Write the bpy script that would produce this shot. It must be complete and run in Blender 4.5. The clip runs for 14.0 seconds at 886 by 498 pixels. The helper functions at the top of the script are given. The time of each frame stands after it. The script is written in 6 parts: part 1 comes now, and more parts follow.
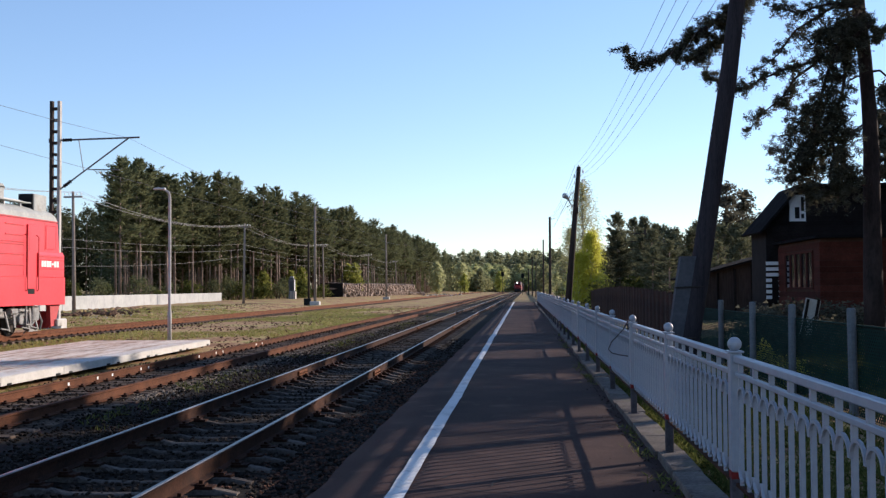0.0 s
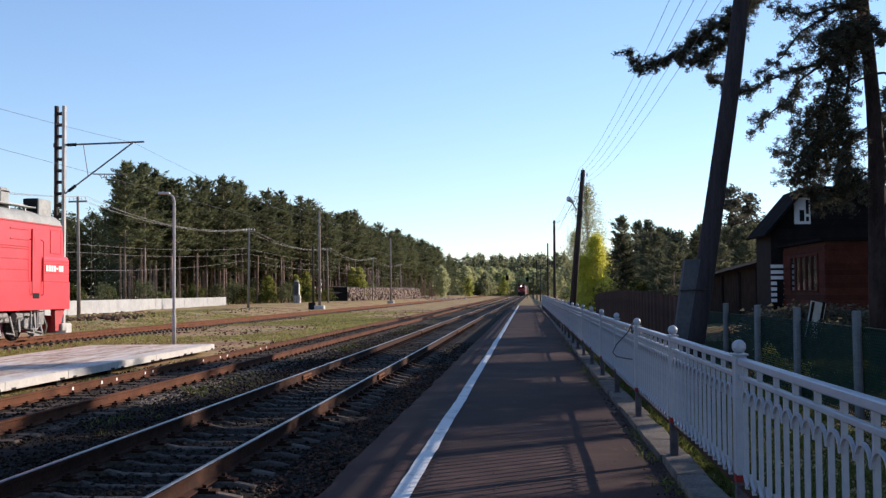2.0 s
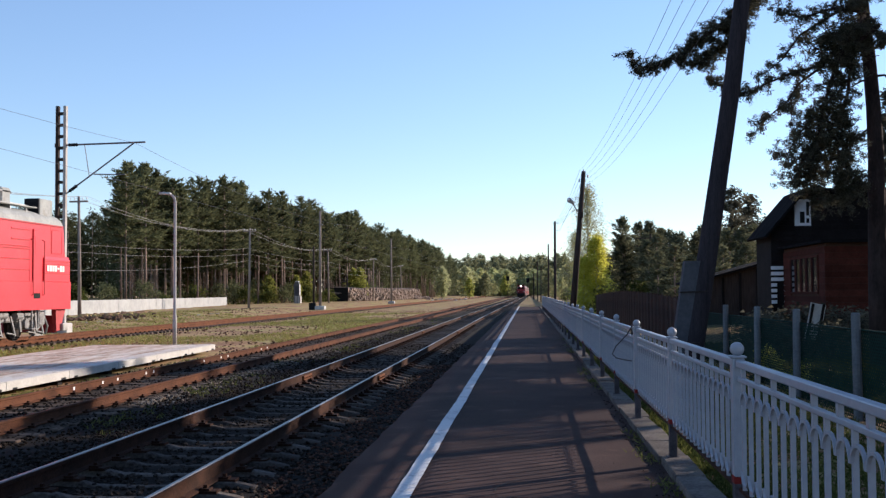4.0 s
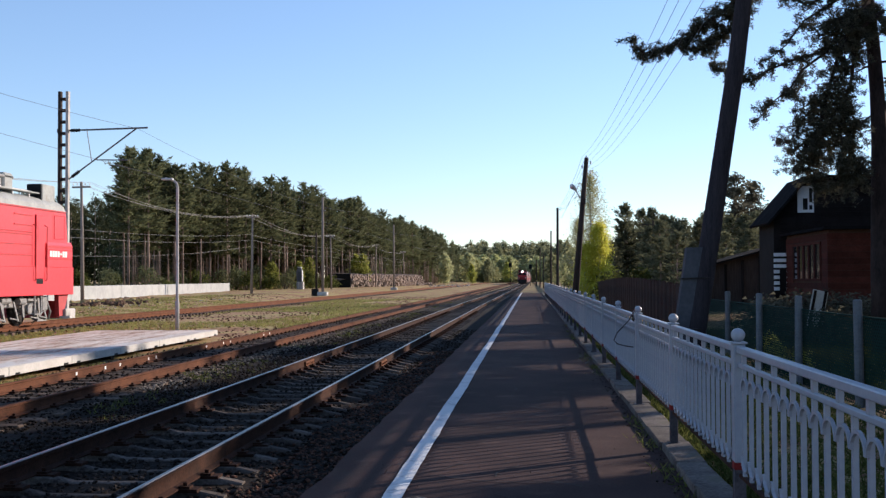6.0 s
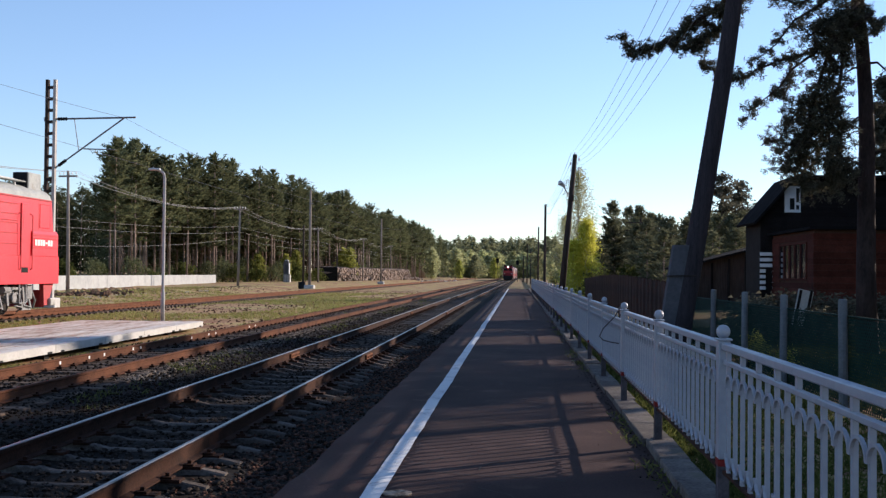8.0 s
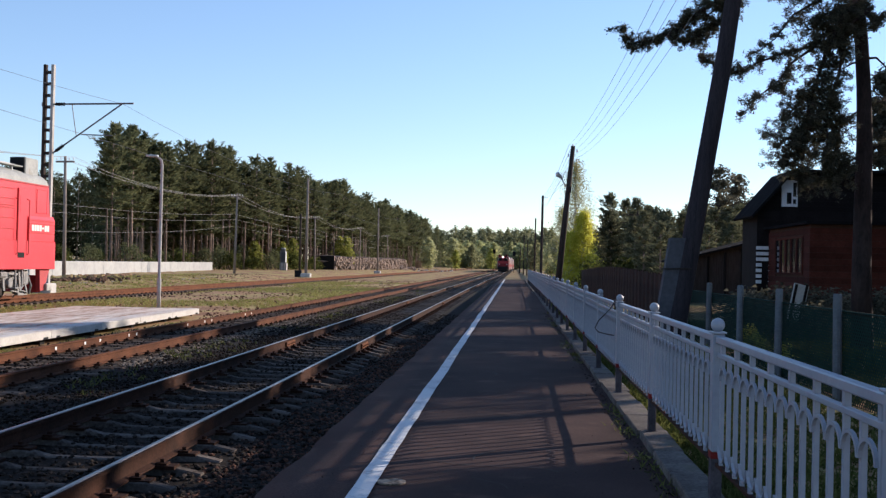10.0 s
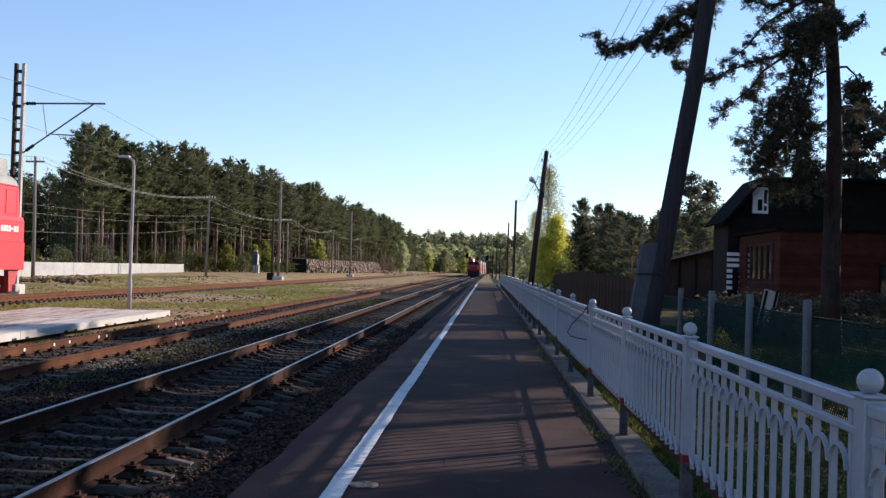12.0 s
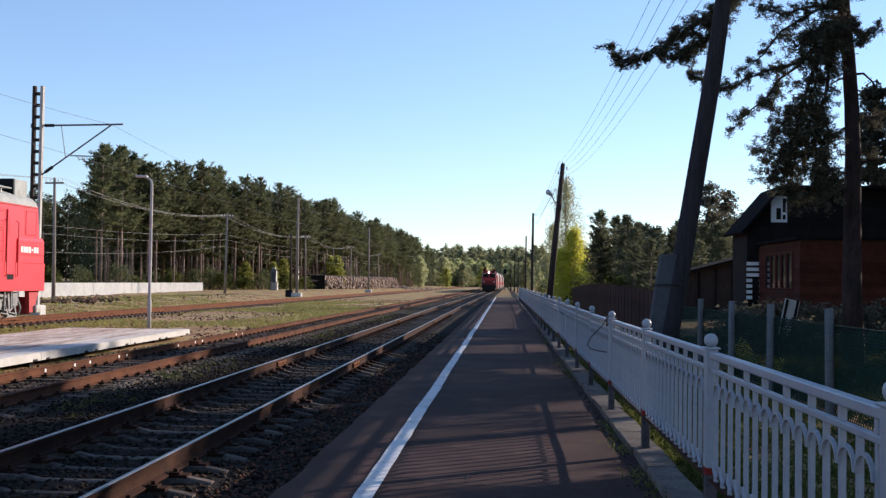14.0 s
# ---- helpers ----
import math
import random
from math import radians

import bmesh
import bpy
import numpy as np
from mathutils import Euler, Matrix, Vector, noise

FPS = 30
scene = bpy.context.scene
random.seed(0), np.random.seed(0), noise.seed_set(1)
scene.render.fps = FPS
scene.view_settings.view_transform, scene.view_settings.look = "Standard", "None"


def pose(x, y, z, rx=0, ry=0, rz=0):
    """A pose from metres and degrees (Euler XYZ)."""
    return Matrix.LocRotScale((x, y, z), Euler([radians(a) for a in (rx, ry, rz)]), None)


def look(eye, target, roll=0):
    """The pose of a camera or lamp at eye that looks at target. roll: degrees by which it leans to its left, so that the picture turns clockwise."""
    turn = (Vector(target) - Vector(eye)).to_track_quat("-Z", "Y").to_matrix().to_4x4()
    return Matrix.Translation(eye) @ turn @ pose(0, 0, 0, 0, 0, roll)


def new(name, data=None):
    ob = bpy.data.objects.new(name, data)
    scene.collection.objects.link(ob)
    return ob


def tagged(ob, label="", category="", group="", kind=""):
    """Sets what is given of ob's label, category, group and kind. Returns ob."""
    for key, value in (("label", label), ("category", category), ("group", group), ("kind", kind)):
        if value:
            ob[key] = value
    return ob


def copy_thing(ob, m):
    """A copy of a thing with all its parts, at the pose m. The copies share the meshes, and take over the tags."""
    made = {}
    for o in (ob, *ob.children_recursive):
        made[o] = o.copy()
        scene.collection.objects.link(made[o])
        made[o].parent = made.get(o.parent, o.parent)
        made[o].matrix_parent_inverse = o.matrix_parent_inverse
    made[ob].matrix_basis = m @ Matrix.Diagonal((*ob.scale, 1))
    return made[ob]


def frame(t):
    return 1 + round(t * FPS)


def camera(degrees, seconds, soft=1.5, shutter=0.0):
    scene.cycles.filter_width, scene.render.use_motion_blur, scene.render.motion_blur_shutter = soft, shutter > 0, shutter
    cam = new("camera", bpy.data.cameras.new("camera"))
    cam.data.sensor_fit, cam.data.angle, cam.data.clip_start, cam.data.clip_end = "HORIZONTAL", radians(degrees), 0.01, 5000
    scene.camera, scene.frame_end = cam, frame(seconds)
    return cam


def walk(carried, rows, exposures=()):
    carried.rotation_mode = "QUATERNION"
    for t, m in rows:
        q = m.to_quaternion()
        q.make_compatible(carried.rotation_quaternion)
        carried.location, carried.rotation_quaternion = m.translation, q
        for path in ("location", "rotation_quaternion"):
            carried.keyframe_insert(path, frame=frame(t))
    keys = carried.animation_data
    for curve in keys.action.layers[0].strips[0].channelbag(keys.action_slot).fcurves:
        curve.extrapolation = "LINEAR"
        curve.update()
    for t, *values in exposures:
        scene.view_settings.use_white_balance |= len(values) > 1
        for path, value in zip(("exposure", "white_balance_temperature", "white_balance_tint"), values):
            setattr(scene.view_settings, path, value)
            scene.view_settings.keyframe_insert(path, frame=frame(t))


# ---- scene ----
cam = camera(45.2, 14.0, soft=1.35)


def stand(x, y, z, yaw, pitch, roll):
    """Camera pose from its place and its yaw, pitch and roll in degrees."""
    a, b = radians(yaw), radians(pitch)
    ahead = Vector((-math.sin(a) * math.cos(b), math.cos(a) * math.cos(b), math.sin(b)))
    return look((x, y, z), Vector((x, y, z)) + 10 * ahead, roll)


# ---- sun, sky and exposure ----
SUN = Vector((2.3, 1.7, 1.0)).normalized()
world = bpy.data.worlds.new("sky")
scene.world = world
world.use_nodes = True
wn = world.node_tree.nodes
sky = wn.new("ShaderNodeTexSky")
sky.sky_type, sky.sun_disc = "NISHITA", False
sky.sun_elevation = math.asin(SUN.z)
sky.sun_rotation = math.atan2(SUN.x, SUN.y)
sky.air_density, sky.dust_density, sky.ozone_density = 1.0, 0.0, 2.6
soften = wn.new("ShaderNodeGamma")
soften.inputs["Gamma"].default_value = 0.86
world.node_tree.links.new(sky.outputs["Color"], soften.inputs["Color"])
world.node_tree.links.new(soften.outputs["Color"], wn["Background"].inputs["Color"])
wn["Background"].inputs["Strength"].default_value = 0.223
sun = new("sun", bpy.data.lights.new("sun", "SUN"))
sun.data.energy, sun.data.angle, sun.data.color = 8.2, radians(0.6), (1.0, 0.82, 0.60)
sun.matrix_world = look(SUN * 100, (0, 0, 0))
scene.view_settings.exposure = 0.0


# ---- materials ----
def mat(name, colours, scale=6.0, rough=0.8, metal=0.0, bump=0.2, fine=40.0, per=0.0, spread=(0.35, 0.65), stretch=(1, 1, 1), dirt=None, spec=0.1):
    """Node material: two or three colours mixed by noise at two scales, fine relief, per-object variation."""
    m = bpy.data.materials.new(name)
    m.use_nodes = True
    t = m.node_tree
    n, l = t.nodes, t.links
    b = n["Principled BSDF"]
    b.inputs["Roughness"].default_value, b.inputs["Metallic"].default_value = rough, metal
    b.inputs["Specular IOR Level"].default_value = spec
    co = n.new("ShaderNodeTexCoord")
    mp = n.new("ShaderNodeMapping")
    mp.inputs["Scale"].default_value = stretch
    l.new(co.outputs["Object"], mp.inputs["Vector"])
    big, small = n.new("ShaderNodeTexNoise"), n.new("ShaderNodeTexNoise")
    big.inputs["Scale"].default_value, big.inputs["Detail"].default_value = scale, 5
    small.inputs["Scale"].default_value, small.inputs["Detail"].default_value = fine, 6
    for k in (big, small):
        l.new(mp.outputs["Vector"], k.inputs["Vector"])
    add = n.new("ShaderNodeMath")
    add.operation = "MULTIPLY_ADD"
    l.new(small.outputs["Fac"], add.inputs[0])
    add.inputs[1].default_value = 0.45
    half = n.new("ShaderNodeMath")
    half.operation = "MULTIPLY"
    l.new(big.outputs["Fac"], half.inputs[0])
    half.inputs[1].default_value = 0.55
    l.new(half.outputs[0], add.inputs[2])
    r = n.new("ShaderNodeValToRGB")
    lo, hi = spread
    e = r.color_ramp.elements
    e[0].position, e[1].position = lo, hi
    e[0].color, e[1].color = (*colours[0], 1), (*colours[-1], 1)
    if len(colours) == 3:
        mid = e.new((lo + hi) / 2)
        mid.color = (*colours[1], 1)
    l.new(add.outputs[0], r.inputs["Fac"])
    out = r.outputs["Color"]
    if dirt:
        stain = n.new("ShaderNodeTexNoise")
        stain.inputs["Scale"].default_value, stain.inputs["Detail"].default_value = dirt[1], 8
        l.new(mp.outputs["Vector"], stain.inputs["Vector"])
        rs = n.new("ShaderNodeMapRange")
        rs.inputs["From Min"].default_value, rs.inputs["From Max"].default_value = dirt[2], dirt[2] + 0.16
        l.new(stain.outputs["Fac"], rs.inputs["Value"])
        mx = n.new("ShaderNodeMixRGB")
        l.new(rs.outputs["Result"], mx.inputs["Fac"])
        l.new(out, mx.inputs["Color1"])
        mx.inputs["Color2"].default_value = (*dirt[0], 1)
        out = mx.outputs["Color"]
    if per:
        info = n.new("ShaderNodeObjectInfo")
        mr = n.new("ShaderNodeMapRange")
        mr.inputs["To Min"].default_value, mr.inputs["To Max"].default_value = 1 - per, 1 + per
        l.new(info.outputs["Random"], mr.inputs["Value"])
        hs = n.new("ShaderNodeHueSaturation")
        l.new(mr.outputs["Result"], hs.inputs["Value"])
        l.new(out, hs.inputs["Color"])
        out = hs.outputs["Color"]
    l.new(out, b.inputs["Base Color"])
    if bump:
        bp = n.new("ShaderNodeBump")
        bp.inputs["Strength"].default_value, bp.inputs["Distance"].default_value = bump, 0.02
        l.new(add.outputs[0], bp.inputs["Height"])
        l.new(bp.outputs["Normal"], b.inputs["Normal"])
    return m


def leaf(name, dark, light, through_share=0.35, per=0.25):
    """Foliage: diffuse and translucent, varied by clump and by tree."""
    m = bpy.data.materials.new(name)
    m.use_nodes = True
    t = m.node_tree
    n, l = t.nodes, t.links
    n.remove(n["Principled BSDF"])
    geo, info = n.new("ShaderNodeNewGeometry"), n.new("ShaderNodeObjectInfo")
    mx = n.new("ShaderNodeMixRGB")
    mx.inputs["Color1"].default_value, mx.inputs["Color2"].default_value = (*dark, 1), (*light, 1)
    l.new(geo.outputs["Random Per Island"], mx.inputs["Fac"])
    mr = n.new("ShaderNodeMapRange")
    mr.inputs["To Min"].default_value, mr.inputs["To Max"].default_value = 1 - per, 1 + per
    l.new(info.outputs["Random"], mr.inputs["Value"])
    hs = n.new("ShaderNodeHueSaturation")
    l.new(mr.outputs["Result"], hs.inputs["Value"])
    l.new(mx.outputs["Color"], hs.inputs["Color"])
    d, tr, ms = n.new("ShaderNodeBsdfDiffuse"), n.new("ShaderNodeBsdfTranslucent"), n.new("ShaderNodeMixShader")
    l.new(hs.outputs["Color"], d.inputs["Color"])
    l.new(hs.outputs["Color"], tr.inputs["Color"])
    ms.inputs["Fac"].default_value = through_share
    l.new(d.outputs[0], ms.inputs[1])
    l.new(tr.outputs[0], ms.inputs[2])
    l.new(ms.outputs[0], n["Material Output"].inputs["Surface"])
    return m


def glow(name, colour, strength):
    m = mat(name, [(0.9, 0.9, 0.85)] * 2, bump=0, rough=0.3)
    b = m.node_tree.nodes["Principled BSDF"]
    b.inputs["Emission Color"].default_value, b.inputs["Emission Strength"].default_value = (*colour, 1), strength
    return m


M = dict(
    ground=mat("ground_soil_grass", [(0.19, 0.108, 0.064), (0.33, 0.225, 0.118), (0.29, 0.27, 0.10)], scale=0.45, fine=7, rough=0.95, bump=1.0, spread=(0.43, 0.57), dirt=((0.30, 0.18, 0.11), 0.22, 0.53)),
    # Nearly black gravel: the deep shade over the main track is in its colour.
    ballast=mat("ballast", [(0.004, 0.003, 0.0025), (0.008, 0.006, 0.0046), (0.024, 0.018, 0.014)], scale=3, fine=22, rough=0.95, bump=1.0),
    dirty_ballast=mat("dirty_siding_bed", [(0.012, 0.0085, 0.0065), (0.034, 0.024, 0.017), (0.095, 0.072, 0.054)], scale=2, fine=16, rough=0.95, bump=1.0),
    # Ballast stones darkened in colour to match the shaded bed.
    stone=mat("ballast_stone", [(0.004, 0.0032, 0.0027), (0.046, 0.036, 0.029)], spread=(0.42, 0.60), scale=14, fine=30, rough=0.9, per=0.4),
    rust_stone=mat("rusty_stone", [(0.020, 0.010, 0.008), (0.13, 0.066, 0.044)], spread=(0.40, 0.60), scale=12, fine=30, rough=0.95),
    asphalt=mat("asphalt", [(0.021, 0.0115, 0.0112), (0.037, 0.0200, 0.0182), (0.066, 0.0375, 0.0315)], scale=0.8, fine=55, rough=0.85, bump=0.35, dirt=((0.085, 0.050, 0.040), 2.3, 0.58)),
    white_line=mat("worn_white_paint", [(0.34, 0.34, 0.34), (0.60, 0.60, 0.59)], scale=2.5, fine=35, rough=0.7, bump=0.2, spread=(0.34, 0.50), dirt=((0.13, 0.11, 0.11), 7, 0.63)),
    kerb=mat("kerb_concrete", [(0.045, 0.038, 0.035), (0.16, 0.14, 0.125)], scale=3, fine=40, rough=0.9, per=0.25, dirt=((0.08, 0.075, 0.05), 2.5, 0.56)),
    sleeper=mat("grey_sleeper", [(0.034, 0.028, 0.025), (0.155, 0.135, 0.118)], scale=3, fine=30, rough=0.95, per=0.3, spec=0.03, dirt=((0.05, 0.035, 0.03), 3, 0.56)),
    old_sleeper=mat("dark_timber_sleeper", [(0.040, 0.030, 0.024), (0.12, 0.088, 0.066)], scale=4, fine=40, rough=0.9, per=0.3, stretch=(0.3, 1, 1)),
    # Orange rust tone as in sunlight, for far rails and joint bars.
    rust=mat("rail_rust", [(0.075, 0.031, 0.017), (0.155, 0.064, 0.031)], scale=3, fine=45, rough=0.85, bump=0.3),
    # Same rust darkened in colour for the shaded main rails.
    shaded_rust=mat("shaded_rail_rust", [(0.012, 0.0065, 0.005), (0.055, 0.024, 0.0145)], scale=3, fine=45, rough=0.85, bump=0.3),
    siding_rust=mat("siding_rail_rust", [(0.045, 0.020, 0.012), (0.125, 0.052, 0.027)], scale=2, fine=40, rough=0.85, bump=0.3),
    pale_stone=mat("pale_gravel", [(0.025, 0.019, 0.015), (0.33, 0.275, 0.215)], scale=13, fine=40, rough=0.9, spread=(0.38, 0.62)),
    # Gravel between the tracks, also darkened in colour for shade.
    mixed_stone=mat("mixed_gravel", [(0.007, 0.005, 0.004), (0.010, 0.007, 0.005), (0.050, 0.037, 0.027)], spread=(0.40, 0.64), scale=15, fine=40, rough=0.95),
    tarred=mat("tarred_pole_timber", [(0.017, 0.015, 0.019), (0.044, 0.038, 0.042)], scale=4, fine=30, rough=0.85, stretch=(4, 4, 0.4), bump=0.5),
    stub_grey=mat("grey_concrete_stub", [(0.050, 0.052, 0.060), (0.085, 0.087, 0.097)], scale=2, fine=18, rough=0.85),
    steel=mat("polished_rail_steel", [(0.085, 0.080, 0.088), (0.185, 0.178, 0.19)], scale=2, fine=60, rough=0.34, metal=1.0, bump=0.05, stretch=(1, 0.1, 1), spec=0.5),
    # White paint toned mid blue-grey: the bluish shade is in the colour.
    shaded_white_metal=mat("shade_toned_white_steel", [(0.230, 0.247, 0.290), (0.305, 0.322, 0.358)], scale=2, fine=20, rough=0.42, bump=0.06, dirt=((0.26, 0.22, 0.19), 5, 0.66), spec=0.5),
    stub=mat("old_grey_red_post", [(0.035, 0.032, 0.038), (0.085, 0.075, 0.082)], scale=9, fine=50, rough=0.7, per=0.2),
    stub_red=mat("red_paint_patch", [(0.11, 0.012, 0.012), (0.20, 0.022, 0.02)], scale=12, fine=50, rough=0.6),
    red=mat("red_loco_paint", [(0.56, 0.018, 0.030), (0.68, 0.032, 0.044)], scale=0.8, fine=8, rough=0.42, bump=0.03, dirt=((0.52, 0.05, 0.055), 1.5, 0.62), spec=0.5),
    train_red=mat("dark_maroon_train_paint", [(0.15, 0.009, 0.012), (0.23, 0.014, 0.018)], scale=1.5, fine=10, rough=0.5, bump=0.03, spec=0.3),
    red_dark=mat("dark_red_paint", [(0.30, 0.015, 0.02), (0.42, 0.03, 0.03)], scale=3, fine=20, rough=0.6, spec=0.5),
    roof_grey=mat("pale_grey_roof_paint", [(0.24, 0.25, 0.24), (0.37, 0.38, 0.36)], scale=1.5, fine=14, rough=0.6, dirt=((0.25, 0.23, 0.20), 2, 0.6)),
    under=mat("greasy_running_gear", [(0.015, 0.014, 0.013), (0.045, 0.039, 0.036)], scale=4, fine=30, rough=0.7),
    bogie=mat("grey_bogie_steel", [(0.12, 0.12, 0.12), (0.36, 0.36, 0.35)], scale=3, fine=30, rough=0.6, dirt=((0.10, 0.08, 0.07), 3, 0.55)),
    black=mat("matt_black", [(0.010, 0.010, 0.011), (0.024, 0.024, 0.024)], scale=5, fine=30, rough=0.8),
    glass=mat("dark_glass", [(0.01, 0.012, 0.015), (0.02, 0.022, 0.025)], rough=0.06, bump=0, spec=0.5),
    pad_top=mat("worn_pinkish_deck", [(0.24, 0.165, 0.115), (0.50, 0.41, 0.33), (0.66, 0.62, 0.55)], scale=1.2, fine=9, rough=0.85, per=0.08, stretch=(2.0, 0.22, 1), spread=(0.38, 0.60)),
    pad_side=mat("white_washed_edge", [(0.38, 0.37, 0.34), (0.50, 0.49, 0.46)], scale=2, fine=18, rough=0.8, dirt=((0.45, 0.40, 0.35), 2, 0.64)),
    pad_border=mat("worn_white_border", [(0.40, 0.33, 0.26), (0.56, 0.54, 0.50)], scale=2.5, fine=20, rough=0.85, spread=(0.36, 0.5), stretch=(1, 0.5, 1)),
    concrete=mat("pale_concrete", [(0.36, 0.35, 0.33), (0.54, 0.53, 0.50)], scale=1.2, fine=14, rough=0.9, dirt=((0.26, 0.25, 0.22), 0.9, 0.58)),
    wall_white=mat("white_washed_wall", [(0.28, 0.285, 0.275), (0.39, 0.395, 0.385)], scale=0.5, fine=3, rough=0.9, per=0.06, bump=0.05, dirt=((0.30, 0.29, 0.26), 0.5, 0.62)),
    mast=mat("mast_concrete", [(0.30, 0.28, 0.26), (0.46, 0.44, 0.41)], scale=2, fine=20, rough=0.85),
    galv=mat("galvanised_steel", [(0.38, 0.38, 0.38), (0.55, 0.55, 0.55)], scale=3, fine=25, rough=0.5, metal=0.5, bump=0.05, spec=0.5),
    # Pale non-metal wire: the sunlight on it is in the colour.
    sunlit_wire=mat("sunlit_pale_wire", [(0.22, 0.215, 0.21), (0.34, 0.33, 0.32)], scale=2, fine=10, rough=0.6, bump=0),
    wire=mat("wire_metal", [(0.10, 0.10, 0.11), (0.18, 0.18, 0.19)], scale=2, fine=10, rough=0.5, metal=0.6, bump=0),
    old_wood=mat("weathered_pole_timber", [(0.026, 0.020, 0.018), (0.062, 0.047, 0.040)], scale=4, fine=30, rough=0.9, stretch=(4, 4, 0.4), bump=0.5),
    grey_wood=mat("grey_pole_timber", [(0.16, 0.13, 0.11), (0.29, 0.245, 0.21)], scale=4, fine=30, rough=0.9, stretch=(4, 4, 0.4), bump=0.4),
    # Bark dark as a backlit silhouette: the shade is in this colour.
    bark=mat("silhouette_pine_bark", [(0.018, 0.014, 0.014), (0.050, 0.036, 0.032)], scale=5, fine=26, rough=0.95, bump=0.8, stretch=(1, 1, 0.35)),
    # Far bark kept paler, brightened in colour as sunlit trunks.
    far_bark=mat("red_pine_bark", [(0.12, 0.092, 0.078), (0.38, 0.285, 0.23)], scale=1.2, fine=9, rough=0.95, per=0.3, stretch=(1, 1, 0.3)),
    birch_bark=mat("birch_bark", [(0.10, 0.09, 0.08), (0.62, 0.60, 0.56)], scale=4, fine=16, rough=0.8, stretch=(0.5, 0.5, 3), spread=(0.40, 0.5)),
    needles=leaf("pine_needles", (0.048, 0.048, 0.036), (0.140, 0.132, 0.094), 0.45),
    far_needles=leaf("forest_needles", (0.060, 0.072, 0.038), (0.168, 0.174, 0.088), 0.43, 0.32),
    yard_needles=leaf("yard_pine_needles", (0.065, 0.072, 0.042), (0.17, 0.17, 0.10), 0.45, 0.35),
    birch_leaf=leaf("young_birch_leaves", (0.46, 0.46, 0.06), (0.66, 0.62, 0.12), 0.66, 0.1),
    fresh=leaf("fresh_yellow_leaves", (0.20, 0.22, 0.05), (0.38, 0.38, 0.10), 0.5, 0.3),
    shrub=leaf("shrub_leaves", (0.04, 0.055, 0.016), (0.125, 0.13, 0.04), 0.4, 0.4),
    # Mixed foliage paled in colour to stand in for distance haze.
    hazy_leaf=leaf("hazy_mixed_foliage", (0.16, 0.18, 0.10), (0.40, 0.40, 0.23), 0.55, 0.3),
    # Far spring leaves brightened in colour for light from behind.
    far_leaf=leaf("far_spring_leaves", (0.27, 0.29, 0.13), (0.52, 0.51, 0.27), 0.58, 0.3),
    pale_birch=leaf("opening_birch_leaves", (0.26, 0.26, 0.11), (0.44, 0.42, 0.21), 0.55, 0.1),
    spring=leaf("pale_spring_leaves", (0.24, 0.255, 0.13), (0.42, 0.42, 0.23), 0.55, 0.35),
    grass=leaf("grass_blades", (0.14, 0.16, 0.045), (0.30, 0.27, 0.10), 0.35),
    soil=mat("dark_turned_soil", [(0.05, 0.030, 0.020), (0.13, 0.080, 0.052)], scale=4, fine=20, rough=0.95),
    straw=leaf("dry_straw", (0.22, 0.16, 0.08), (0.42, 0.33, 0.19), 0.3),
    net=mat("green_fence_net", [(0.004, 0.021, 0.017), (0.009, 0.037, 0.029)], scale=3, fine=40, rough=0.8),
    net_post=mat("grey_net_post", [(0.095, 0.108, 0.12), (0.16, 0.17, 0.18)], scale=4, fine=30, rough=0.8, per=0.15),
    board=mat("brown_fence_board", [(0.026, 0.016, 0.013), (0.068, 0.038, 0.027)], scale=4, fine=25, rough=0.9, per=0.3, stretch=(2, 2, 0.4)),
    brick=mat("red_brick_wall", [(0.045, 0.014, 0.010), (0.085, 0.026, 0.018)], scale=3, fine=20, rough=0.9, per=0.25),
    mortar=mat("brick_mortar", [(0.05, 0.028, 0.02), (0.08, 0.045, 0.032)], scale=3, fine=30, rough=0.95),
    dark_wood=mat("dark_stained_cladding", [(0.007, 0.0056, 0.006), (0.017, 0.014, 0.0135)], scale=2, fine=18, rough=0.85, per=0.25),
    dark_roof=mat("dark_roof_sheet", [(0.006, 0.006, 0.007), (0.016, 0.0155, 0.0165)], scale=2, fine=12, rough=1.0, spec=0.02),
    white_wood=mat("white_painted_wood", [(0.62, 0.63, 0.66), (0.78, 0.78, 0.78)], scale=3, fine=18, rough=0.6),
    grey_sheet=mat("grey_sheet", [(0.075, 0.077, 0.085), (0.13, 0.132, 0.14)], scale=2, fine=18, rough=0.7),
    log=mat("cut_log", [(0.085, 0.062, 0.05), (0.30, 0.235, 0.19)], scale=3, fine=14, rough=0.9, per=0.45),
    plaque=mat("pale_number_plate", [(0.66, 0.64, 0.58), (0.74, 0.72, 0.66)], rough=0.5, bump=0, spec=0.5),
    lens=glow("headlamp_glow", (1.0, 0.97, 0.88), 60.0),
    car=mat("train_pale_side", [(0.22, 0.14, 0.13), (0.31, 0.21, 0.20)], scale=1, fine=8, rough=0.4, bump=0.02, spec=0.5),
    porcelain=mat("white_porcelain", [(0.75, 0.75, 0.74), (0.82, 0.82, 0.8)], rough=0.2, bump=0, spec=0.5),
)


# ---- building helpers ----
def part(name, bm, material, parent=None, label="", smooth=False):
    """Links a bmesh as one mesh object under a thing or a part."""
    me = bpy.data.meshes.new(name)
    bm.to_mesh(me)
    bm.free()
    if smooth:
        me.shade_smooth()
    me.materials.append(M[material])
    ob = new(name, me)
    if parent:
        ob.parent = parent
    return tagged(ob, label)


